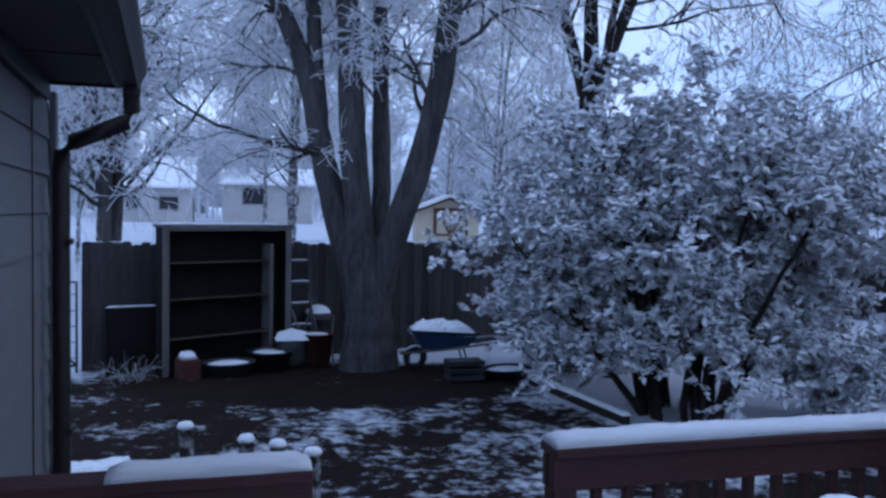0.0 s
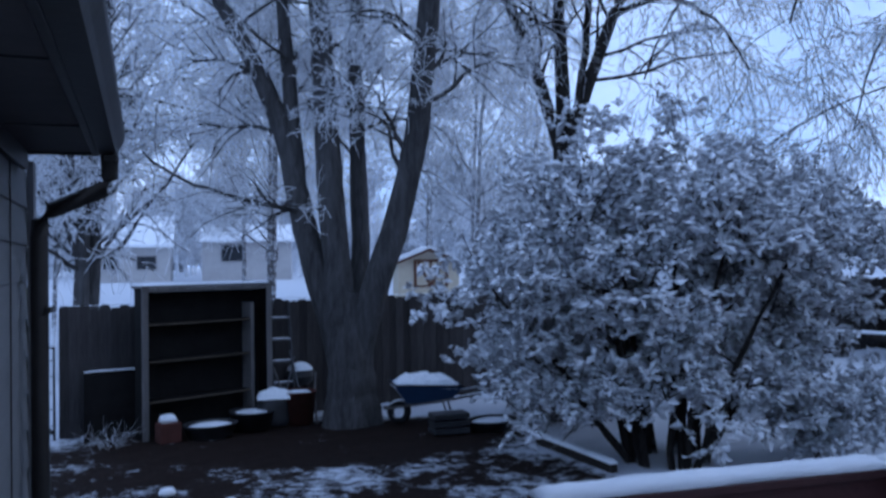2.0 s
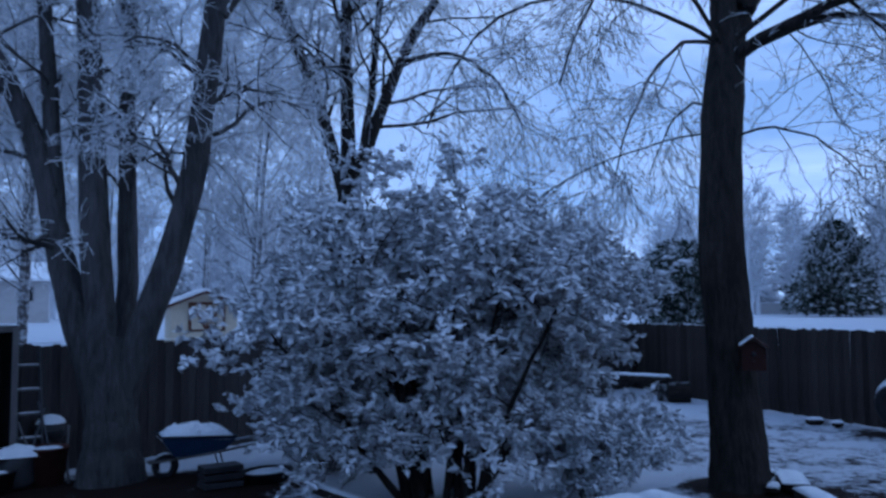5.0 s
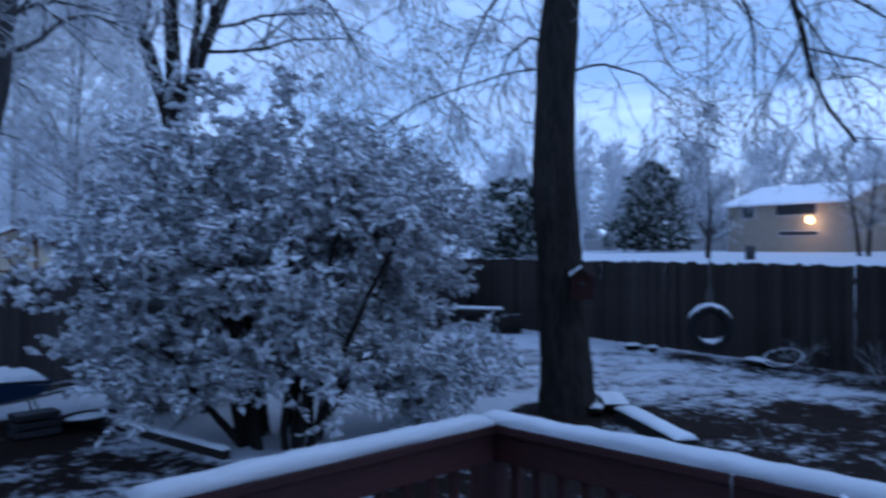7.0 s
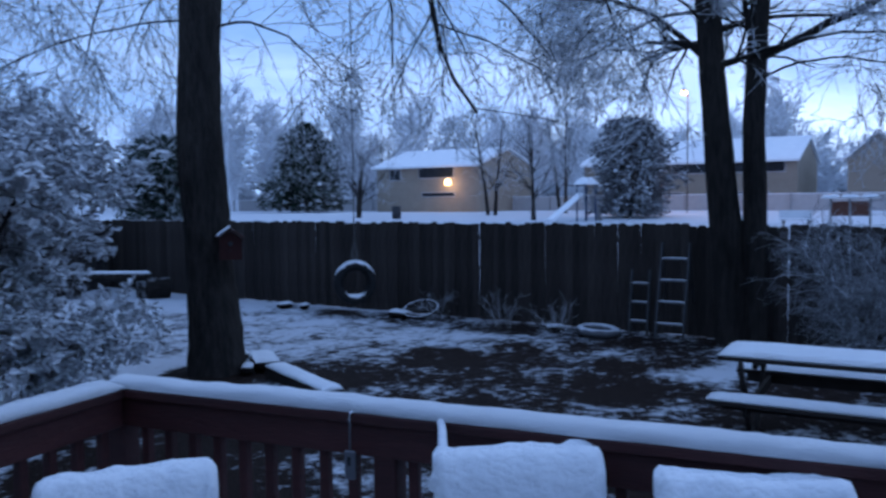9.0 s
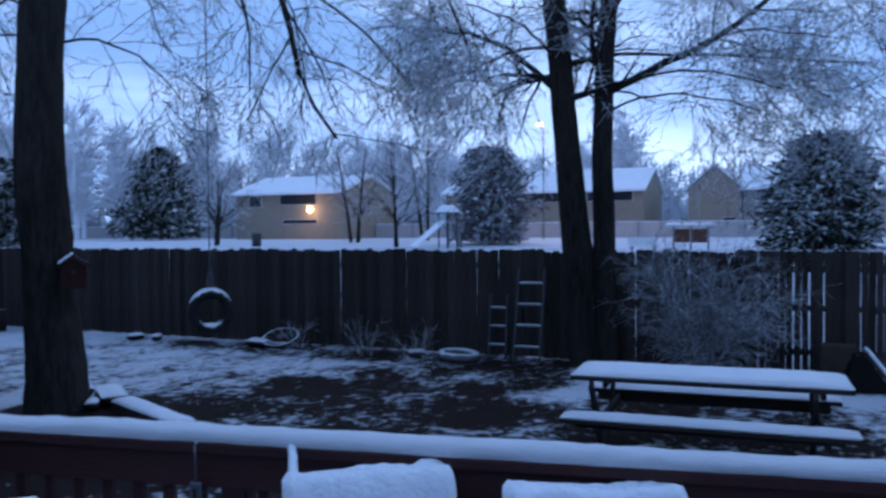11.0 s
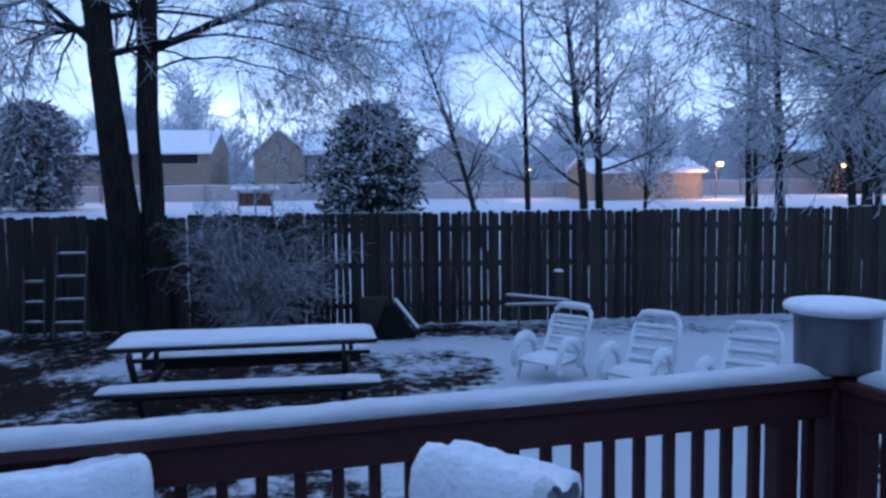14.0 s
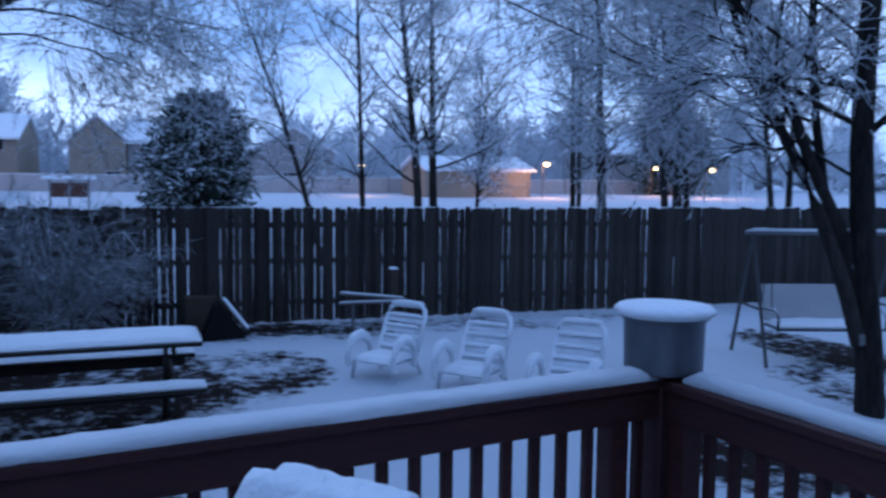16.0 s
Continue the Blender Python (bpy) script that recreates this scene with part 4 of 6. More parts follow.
for base, seed, hgt, lean, r, st in (((21.7, -4.75), 31, 8.5, (0.3, 0.2), 0.11, 1), ((21.5, -6.6), 32, 9.5, (0.2, 0.0), 0.12, 3), ((21.2, -3.6), 33, 6.5, (0.3, 2.0), 0.09, 1),
                                     ((21.1, -11.6), 34, 9.0, (0.3, 0.3), 0.14, 1), ((21.0, -13.9), 35, 8.0, (0.2, 0.3), 0.12, 2), ((24.0, -16.5), 36, 8.5, (0.2, 0.3), 0.12, 2),
                                     ((26.5, -9.3), 37, 6.0, (0.2, 0.5), 0.07, 2),
                                     ((27.0, -13.5), 38, 9.0, (0.2, 0.4), 0.12, 2), ((29.0, -19.5), 39, 10.0, (0.2, 0.4), 0.13, 2), ((24.5, -20.5), 40, 9.0, (0.2, 0.4), 0.12, 2)):
    slim_tree(base, seed, hgt, lean, r, st, mat_=M_WEEP if base[1] < -11 else None, label="slim bare tree with snow-laden twigs beyond the fence")
# frosted trees standing behind the side fence
for base, seed, hgt, st, wd in (((-2.5, 24.0), 42, 12, 2, 1.7), ((-0.9, 37.0), 43, 13, 2, 1.8), ((3.4, 25.5), 44, 12, 2, 1.6), 
                                ((-9.0, 25.0), 46, 12, 2, 1.8), ((3.2, 37.5), 47, 14, 2, 2.0), ((-4.5, 34.0), 48, 14, 2, 2.0), 
                                ((-13.0, 31.0), 50, 12, 2, 1.9), ((8.5, 40.0), 52, 13, 2, 2.0)):
    slim_tree(base, seed, hgt, (0.4, 0.3), 0.08, st, -0.14, mat_=M_WEEPMID, width=wd, dense=1.2, thick=1.6, bark=M_TWIG, label="tall bare tree hung with frosted drooping branches", name="weeping_tree", group="trees behind the side fence")
slim_tree((-6.1, 18.6), 41, 10, (0.2, 0.3), 0.2, 2, -0.14, mat_=M_FROST, width=1.5, dense=1.3, thick=1.5, bark=M_MAPLE, label="thick two-stemmed tree bowed with frosted branches", name="weeping_tree", group="trees behind the side fence")
# bare trees far across the field
for k, (base, hgt) in enumerate((((66, 50), 7), ((52, 30), 7), ((58, 27), 8), ((47, 24), 6), ((69, -3), 6), ((60, -24), 7), ((45, 37), 4.5))):
    slim_tree(base, 60 + k, hgt, (0.3, 0.3), 0.14, 2, -0.02, width=1.5, dense=0.7, label="pale frosted bare tree on the far field", name="field_tree", group="trees on the far field")

# frosty low shrub against the back fence
def shrub(name, label, base, seed, stems, height, spread, r, shoots, twigs, m, cat="shrub", low=0.6, foot=0.12, lean=0.3, wide=1.0, bark=None):
    rs = np.random.default_rng(seed)
    limbs = []
    for s in range(stems):
        a = 6.283 * s / stems + rs.uniform(-0.4, 0.4)
        q = spread * rs.uniform(0.35, wide)
        hh = height * math.sqrt(max(0.05, 1 - low * (q / spread) ** 2)) * rs.uniform(0.82, 1.0)
        limbs.append(([(foot * math.cos(a), foot * math.sin(a), -0.05), (max(foot, lean * q) * math.cos(a), max(foot, lean * q) * math.sin(a), 0.3 * hh), (0.68 * q * math.cos(a), 0.68 * q * math.sin(a), 0.65 * hh), (q * math.cos(a), q * math.sin(a), hh)], r, r * 0.3))
    return tree(name, label, base, seed, None, limbs, shoots, twigs, m, bark=bark or M_TWIG, category=cat, stems="stem")


shrub("frosted_shrub", "low twiggy shrub white with frost against the fence", (12.2, 1.4, 0), 71, 16, 1.95, 1.02, 0.014,
      [S(per=9, lo=0.1, hi=1.0, angle=50, length=(0.3, 0.8), k=5, lift=-0.05, wild=0.2, ratio=0.6, floor=0.005)],
      [S(per=9, lo=0.1, hi=1.0, angle=45, length=(0.15, 0.5), k=4, lift=-0.08, wild=0.25, ratio=0.7, floor=0.004),
       S(on=-1, per=3, lo=0.1, hi=1.0, angle=45, length=(0.1, 0.25), k=3, lift=-0.08, wild=0.25, ratio=0.8, floor=0.0035)], M_FROSTDIM)
for k, (x, y, hgt) in enumerate(((12.3, 7.0, 0.7), (12.2, 5.9, 0.55), (12.6, 8.6, 0.5), (-3.3, 10.95, 0.22))):
    shrub("dead_weeds", "small tuft of dead twigs dusted with snow", (x, y, 0), 80 + k, 9, hgt, 0.5, 0.006, [], [S(on=0, per=8, lo=0.1, hi=1.0, angle=40, length=(0.1, 0.3), k=3, lift=-0.02, wild=0.25, ratio=0.7, floor=0.004)], M_FROSTDIM, "weeds")

# the big leafy shrub under snow
BUSH = (3.42, 9.05, 0)
bush, (BP, BR) = shrub("leafy_shrub", "large rounded leafy shrub loaded with fresh snow", BUSH, 90, 26, 3.45, 2.3, 0.045,
                       [S(per=11, lo=0.2, hi=1.0, angle=48, length=(0.4, 1.0), k=6, lift=0.05, wild=0.15, ratio=0.42, floor=0.008),
                        S(per=6, lo=0.25, hi=1.0, angle=42, length=(0.25, 0.65), k=5, lift=0.07, wild=0.18, ratio=0.6, floor=0.006)],
                       [S(per=3, lo=0.25, hi=1.0, angle=40, length=(0.16, 0.42), k=4, lift=0.14, wild=0.16, ratio=0.7, floor=0.005)], M_TWIG, low=0.68, foot=0.42, lean=0.46, wide=0.92, bark=M_BARK)
rng = np.random.default_rng(91)


def leaves(P, per, size, rng):
    """Small folded leaves round the twigs P, each of two faces with a bent midrib."""
    N, K, _ = P.shape
    idx = np.repeat(np.arange(N), per)
    s = rng.uniform(0.2, 1.0, len(idx)) * (K - 1)
    i0 = np.minimum(s.astype(int), K - 2)
    fr = (s - i0)[:, None]
    c = P[idx, i0] * (1 - fr) + P[idx, i0 + 1] * fr
    d = rng.normal(size=c.shape)
    d[:, 2] = d[:, 2] * 0.7 - 0.25
    d /= np.linalg.norm(d, axis=1, keepdims=True)
    w = np.cross(d, rng.normal(size=c.shape))
    w /= np.linalg.norm(w, axis=1, keepdims=True)
    nrm = np.cross(d, w)
    ln = rng.uniform(0.6, 1.25, (len(idx), 1)) * size
    v = np.stack([c, c + d * ln * 0.5 + w * ln * 0.27 + nrm * ln * 0.10, c + d * ln - nrm * ln * 0.12, c + d * ln * 0.5 - w * ln * 0.27 + nrm * ln * 0.10], 1)
    b = np.arange(len(idx))[:, None] * 4
    f = np.concatenate([b + np.array([[0, 1, 2, 2]]), b + np.array([[0, 2, 3, 3]])])
    return v.reshape(-1, 3), f


def dollops(P, per, size, rng, flat=0.6):
    """Little uneven lumps of snow caught on the twigs P."""
    N, K, _ = P.shape
    idx = np.repeat(np.arange(N), per)
    idx = idx[rng.random(len(idx)) < 0.75]
    s = rng.uniform(0.2, 1.0, len(idx)) * (K - 1)
    i0 = np.minimum(s.astype(int), K - 2)
    fr = (s - i0)[:, None]
    c = P[idx, i0] * (1 - fr) + P[idx, i0 + 1] * fr
    o = np.array([(1, 0, 0), (0.3, 0.95, 0), (-0.8, 0.6, 0), (-0.8, -0.6, 0), (0.3, -0.95, 0), (0, 0, 1.0), (0, 0, -0.5)])
    r = rng.uniform(0.45, 1.2, (len(idx), 1, 1)) * size
    j = 1 + rng.normal(0, 0.25, (len(idx), 7, 3))
    a = rng.uniform(0, 6.28, len(idx))
    ca, sa = np.cos(a)[:, None], np.sin(a)[:, None]
    q = o[None] * j * r
    q = np.stack([q[..., 0] * ca - q[..., 1] * sa, q[..., 0] * sa + q[..., 1] * ca, q[..., 2] * flat], -1)
    b = np.arange(len(idx))[:, None] * 7
    f = np.concatenate([b + np.array([[i, (i + 1) % 5, 5, 5]]) for i in range(5)] + [b + np.array([[(i + 1) % 5, i, 6, 6]]) for i in range(5)])
    return (c[:, None] + q).reshape(-1, 3), f


low_bush, (LP, LR) = shrub("low_leafy_shrub", "low leafy shrub under snow beside the large one", (5.15, 8.75, 0), 93, 14, 1.25, 0.95, 0.014,
                            [S(per=8, lo=0.1, hi=1.0, angle=48, length=(0.25, 0.6), k=5, lift=0.03, wild=0.16, ratio=0.5, floor=0.005)],
                            [S(per=6, lo=0.15, hi=1.0, angle=45, length=(0.12, 0.35), k=4, lift=0.03, wild=0.2, ratio=0.7, floor=0.004)], M_TWIG, low=0.8)
tagged(part("foliage", Geo().add(*leaves(LP, 7, 0.12, rng)), M_LEAF, low_bush, "withered snowy leaves"), kind="stuff")
tagged(part("snow_load", Geo().add(*dollops(LP, 3, 0.045, rng, 0.5), smooth=True), M_SNOWO, low_bush, "clumps of fresh snow"), kind="stuff")
side_bush, (SP, SR) = shrub("leafy_shrub", "smaller leafy shrub under snow at the mulch bed's edge", (2.7, 11.7, 0), 95, 16, 1.75, 1.35, 0.02,
                            [S(per=9, lo=0.15, hi=1.0, angle=50, length=(0.3, 0.8), k=5, lift=-0.01, wild=0.17, ratio=0.5, floor=0.006)],
                            [S(per=6, lo=0.15, hi=1.0, angle=45, length=(0.15, 0.4), k=4, lift=0.02, wild=0.2, ratio=0.7, floor=0.005)], M_TWIG, low=0.8)
tagged(part("foliage", Geo().add(*leaves(SP, 7, 0.11, rng)), M_LEAF, side_bush, "withered snowy leaves"), kind="stuff")
tagged(part("snow_load", Geo().add(*dollops(SP, 4, 0.045, rng, 0.5), smooth=True), M_SNOWO, side_bush, "clumps of fresh snow"), kind="stuff")
mid = BP.mean(1)
open_foot = (mid[:, 2] > 0.55) | (rng.random(len(mid)) < 0.45) | (np.hypot(mid[:, 0], mid[:, 1]) > 1.75)
BP = BP[open_foot]
tagged(part("foliage", Geo().add(*leaves(BP, 9, 0.125, rng)), M_LEAF, bush, "withered brown leaves"), kind="stuff")
tagged(part("snow_load", Geo().add(*dollops(BP, 5, 0.044, rng, 0.5), smooth=True), M_SNOWO, bush, "clumps of fresh snow"), kind="stuff")


# ---- conifers ----
def conifer(base, seed, height, width, label, pointed=1.0, needle=None):
    rs = np.random.default_rng(seed)
    z0 = float(ground_z(base[0], base[1]))
    t = thing("conifer", pose(base[0], base[1], z0), label, "conifer", "conifers beyond the fence")
    part("trunk", Geo().tube([(0, 0, -0.1), (0, 0, height * 0.9)], np.array([0.03 * height, 0.01]), 8), M_BARK, t)
    n = 900
    h = rs.uniform(0.02, 1.0, n) ** 1.15
    a = rs.uniform(0, 6.283, n)
    prof = np.clip(np.sqrt(np.clip(1 - ((h - 0.4) / 0.64) ** 2, 0, 1)), 0.12, 1) if pointed < 1 else np.clip((1 - h) ** 0.5 * np.clip(0.7 + h * 2.2, 0, 1), 0.05, 1)
    lobes = 1 + 0.2 * np.sin(3 * a + 6 * h + seed) + 0.14 * np.sin(5 * a - 9 * h + 2 * seed)
    rad = width / 2 * prof * rs.uniform(0.6, 1.1, n) * lobes
    z = h * height
    k = 5
    s = np.linspace(0, 1, k)[None]
    px, py = np.cos(a)[:, None] * rad[:, None] * s, np.sin(a)[:, None] * rad[:, None] * s
    pz = z[:, None] + height * 0.09 * (s * 1.2 - s ** 2 * 0.9)
    P = np.stack([px, py, pz], -1)
    sprays, _ = spawn(rs, P, np.full(P.shape[:2], 0.02), 9, 0.35, 1.0, 45, (0.05 * height, 0.11 * height), 3, -0.06, 0.15, 1.0, 0.5, 0.012)
    g = Geo().tubes(P, np.full(P.shape[:2], 0.012), 3, cap=False)
    # each spray is a narrow bent blade of needles
    d = sprays[:, -1] - sprays[:, 0]
    w = np.cross(d, rs.normal(size=d.shape))
    w /= np.linalg.norm(w, axis=1, keepdims=True) + 1e-9
    w *= (0.011 * height)
    v = np.stack([sprays[:, 0], sprays[:, 1] + w, sprays[:, 2], sprays[:, 1] - w], 1)
    b = np.arange(len(d))[:, None] * 4
    g.add(v.reshape(-1, 3), np.concatenate([b + np.array([[0, 1, 2, 2]]), b + np.array([[0, 2, 3, 3]])]))
    tagged(part("foliage", g, needle or M_NEEDLE, t, "dark green needles flecked with snow"), kind="stuff")
    cl = Geo().add(*dollops(P[::4, -3:], 1, 0.034 * height, rs, 0.5), smooth=True)
    tagged(part("snow_load", cl, M_SNOWO, t, "clumps of snow"), kind="stuff")
    return t


conifer((57.0, 52.8), 101, 7.7, 9.0, "pointed dark conifer dusted with snow on the far field")
conifer((36.4, -0.7), 102, 5.2, 4.7, "broad rounded pine with snow on its boughs", 0.6)
conifer((51.7, 19.3), 103, 6.2, 5.4, "frosted grey-green conifer among bare trees", 0.6, M_FROSTDIM)
conifer((25.0, 32.5), 104, 4.6, 4.2, "dark conifer flecked with snow behind the fence", 0.6)
conifer((63.0, -41.0), 105, 6.5, 7.0, "dark conifer near the street lamps", 0.8)


# ---- things on the deck ----
def soft_slab(w, d, h, r=0.04, n=7):
    """A cushion-like slab standing on z = 0, rounded at its edges."""
    v, f = [], []
    zs = [0, 0.02, 0.06, h * 0.35, h * 0.7, h - 0.05, h - 0.015, h]
    ins = [0.04, 0.015, 0.0, 0.0, 0.0, 0.004, 0.02, 0.05]
    for z, q in zip(zs, ins):
        a, b = w / 2 - q, d / 2 - min(q, d * 0.4)
        c = min(r, b * 0.9)
        v += [(x, y, z) for x, y in ((-a + c, -b), (a - c, -b), (a, -b + c), (a, b - c), (a - c, b), (-a + c, b), (-a, b - c), (-a, -b + c))]
    for k in range(len(zs) - 1):
        f += [(k * 8 + i, k * 8 + (i + 1) % 8, k * 8 + 8 + (i + 1) % 8, k * 8 + 8 + i) for i in range(8)]
    e = (len(zs) - 1) * 8
    f += [(e, e + 1, e + 4, e + 5), (e + 1, e + 2, e + 3, e + 4), (e + 5, e + 6, e + 7, e)]
    return Geo().add(v, f, True)


# outlines of the snow on a backrest, from its front over the top to the back
FRONT = [(-0.046, 0.0), (-0.062, 0.02), (-0.07, 0.08), (-0.066, 0.15), (-0.074, 0.22), (-0.07, 0.29), (-0.082, 0.35), (-0.07, 0.40), (-0.03, 0.43)]
ROLL = [(-0.05, 0.25), (-0.082, 0.255), (-0.108, 0.30), (-0.126, 0.37), (-0.128, 0.44), (-0.1, 0.49), (-0.07, 0.51), (-0.04, 0.5), (-0.012, 0.475), (0.015, 0.475), (0.045, 0.505), (0.08, 0.5), (0.1, 0.47), (0.098, 0.44), (0.06, 0.42)]


def drape(w, outline, seed, lump, ragged=False):
    """Snow clinging to a backrest: an outline in y and z swept along x, lumpy, with rounded ends."""
    rs = np.random.default_rng(seed)
    o = np.array(outline)
    n, k = 34, len(o)
    xs = np.linspace(-1, 1, n)
    mid = np.array([0.0, 0.44 if ragged else 0.2])

    def noise(step):
        g = rs.normal(size=(n // step + 3, k // step + 3))
        a = np.array([np.interp(np.arange(k) / step, np.arange(g.shape[1]), row) for row in g])
        return np.array([np.interp(np.arange(n) / step, np.arange(g.shape[0]), col) for col in a.T]).T

    soft = (1 - np.abs(xs) ** 22) ** 0.35 * 0.35 + 0.65
    if not ragged:
        soft = soft * 0 + 1
    p = mid + (o[None] - mid) * soft[:, None, None]
    out = o - mid
    out = out / np.linalg.norm(out, axis=1, keepdims=True)
    p = p + out[None] * (noise(5) * lump + noise(2) * lump * 0.6)[:, :, None]
    if ragged:
        p[:, :3, 1] += (np.interp(np.arange(n), np.arange(0, n + 4, 4), rs.normal(0, 0.022, len(np.arange(0, n + 4, 4)))))[:, None]
    v = np.concatenate([np.broadcast_to((xs * w / 2)[:, None, None], (n, k, 1)), p], 2)
    i = np.arange(n - 1)[:, None] * k + np.arange(k - 1)[None]
    f = np.stack([i, i + 1, i + k + 1, i + k], -1).reshape(-1, 4)
    g = Geo().add(v.reshape(-1, 3), f, True)
    for e, turn in ((0, 1), (n - 1, -1)):
        ring = v[e]
        c = np.concatenate([ring, [ring.mean(0)]])
        g.add(c, [(q, k, q + 1, q + 1)[::turn] for q in range(k - 1)], True)
    return g


def deck_chair(x, y, turn, seed, label, w=0.5, lift=0.08):
    c = thing("deck_chair", pose(x, y, DECK_Z, 0, 0, turn), label, "chair", "snowy deck chairs")
    # own -y is the front
    part("backrest", soft_slab(w, 0.09, 0.47), M_DUST, c, "padded grey backrest", at=pose(0, 0.0, 0.36 + lift, -9))
    lean = pose(0, 0.0, 0.36 + lift, -9)
    part("backrest_snow", drape(w - 0.01, FRONT, seed + 5, 0.007), M_DUST, c, "snow plastered on the backrest", at=lean)
    part("seat", soft_slab(w, 0.48, 0.07), M_FABRIC, c, at=pose(0, -0.29, 0.34 + lift))
    part("snow", drape(w + 0.02, ROLL, seed, 0.006, True), M_SNOWO, c, "thick roll of snow over the top edge", at=lean)
    part("seat_snow", snow_slab(w, 0.44, 0.1, seed + 1, 14), M_SNOWO, c, "snow on the seat", at=pose(0, -0.29, 0.41 + lift))
    for sx in (-w / 2 - 0.01, w / 2 + 0.01):
        part("leg", Geo().tube([(sx, -0.48, 0), (sx, -0.47, 0.36), (sx, -0.46, 0.54)], 0.014, 6), M_DARK, c)
        part("leg", Geo().tube([(sx, 0.1, 0), (sx, 0.02, 0.38 + lift), (sx * 0.94, 0.05, 0.62 + lift)], 0.014, 6), M_DARK, c)
        part("armrest", Geo().box((0.045, 0.5, 0.025), (sx, -0.22, 0.55), bevel=0.008), M_DARK, c)
        part("arm_snow", snow_strip(0.48, 0.05, 0.04, seed + 2, 0.05), M_SNOWO, c, at=pose(sx, -0.46, 0.563, 0, 0, 90))
    return c


deck_chair(1.335, 2.1, -36, 201, "padded deck chair in the railing's corner, buried in snow", 0.47, 0.015)
heaped = deck_chair(1.97, 1.19, -54, 203, "padded deck chair with its back heaped with snow", 0.47, 0.055)
deck_chair(2.13, 0.58, -67, 205, "padded deck chair close to the railing under snow", 0.48, 0.035)
deck_chair(2.0, -0.52, -140, 207, "padded deck chair turned aside, capped with deep snow", 0.41, 0.065)

# a thin bridge of snow from the chair's corner up to the railing
bend = [heaped.matrix_basis.inverted() @ DECK @ Vector(p) for p in ((2.375, 1.165, 1.505), (2.33, 1.14, 1.485), (2.24, 1.1, 1.452), (2.1, 1.05, 1.435), (2.02, 1.03, 1.42))]
part("snow_bridge", Geo().tube([tuple(p) for p in bend], np.array([0.013, 0.014, 0.016, 0.02, 0.022]), 8), M_SNOWO, heaped)

hook = thing("hanging_tag", on_deck(2.352, 1.49, 0, 0), "thin metal hook with a small pale tag on the railing", "hook")
part("rod", Geo().tube([(0.05, 0, 1.503), (0.0, 0, 1.503), (-0.006, 0, 1.49), (-0.006, 0, 1.37)], 0.004, 6), M_ALU, hook)
part("tag", Geo().box((0.012, 0.042, 0.1), (-0.006, 0, 1.325), bevel=0.004), M_METAL, hook)
part("tag_bar", Geo().box((0.003, 0.012, 0.03), (-0.0138, 0, 1.34)), M_DARK, hook)

SE = DECK @ Vector((U_E, V_S, 0))
corner = thing("corner_post", on_deck(U_E, V_S, 0), "square dark red post at the deck's corner", "post")
part("post_body", Geo().box((0.13, 0.13, TOP - DECK_Z + 0.0), (0, 0, DECK_Z + (TOP - DECK_Z) / 2), bevel=0.006), M_RAIL, corner)
part("post_cap", Geo().box((0.17, 0.17, 0.02), (0, 0, TOP + 0.008), bevel=0.004), M_RAIL, corner)
pot = thing("metal_pot", pose(SE.x, SE.y, TOP + 0.0185), "straight-sided grey metal pot topped with a disc of snow", "pot")
part("pot_body", Geo().turn([(0.0, 0.0), (0.142, 0.0), (0.148, 0.01), (0.152, 0.205), (0.158, 0.22), (0.15, 0.22), (0.14, 0.18), (0.0, 0.17)], sides=32), M_METAL, pot)
part("rim", Geo().turn([(0.15, 0.2), (0.166, 0.205), (0.168, 0.22), (0.15, 0.225)], sides=32), M_METAL, pot)
part("snow", Geo().turn([(0.0, 0.212), (0.168, 0.212), (0.187, 0.222), (0.19, 0.236), (0.174, 0.25), (0.1, 0.258), (0.0, 0.26)], sides=36), M_SNOWO, pot, "thick round cap of snow")


# ---- yard: by the side fence ----
def at_turn(x, y, z, rz):
    return pose(x, y, z, 0, 0, rz)


cab = thing("shelf_cabinet", at_turn(-2.94, 11.21, 0, 38.2), "tall open dark shelf cabinet with pale front edges, standing outdoors", "cabinet")
W, H, D = 1.92, 2.03, 0.28
# inside boards near black: the dark of the open recess is in their colour
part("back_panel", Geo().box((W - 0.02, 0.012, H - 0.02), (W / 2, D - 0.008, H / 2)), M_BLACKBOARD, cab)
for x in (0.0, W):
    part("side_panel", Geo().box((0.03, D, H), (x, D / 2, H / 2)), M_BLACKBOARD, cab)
    part("face_stile", Geo().box((0.09, 0.02, H), (x, -0.0105, H / 2), bevel=0.003), M_GREYWOOD, cab, "pale grey front stile")
part("top_board", Geo().box((W + 0.1, D + 0.05, 0.03), (W / 2, D / 2 - 0.01, H + 0.016)), M_GREYWOOD, cab)
part("face_rail", Geo().box((W - 0.1, 0.02, 0.05), (W / 2, -0.0105, H - 0.026)), M_GREYWOOD, cab)
part("divider", Geo().box((0.05, D - 0.03, H - 0.45), (W - 0.27, D / 2, (H - 0.45) / 2 + 0.2)), M_GREYWOOD, cab)
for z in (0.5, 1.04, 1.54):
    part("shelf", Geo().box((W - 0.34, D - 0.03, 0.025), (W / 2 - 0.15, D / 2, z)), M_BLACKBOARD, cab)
    part("shelf_edge", Geo().box((W - 0.34, 0.012, 0.028), (W / 2 - 0.15, 0.006, z)), M_CARD, cab)
part("snow", snow_slab(W + 0.06, D, 0.03, 301, 24), M_SNOWO, cab, at=pose(W / 2, D / 2, H + 0.032))

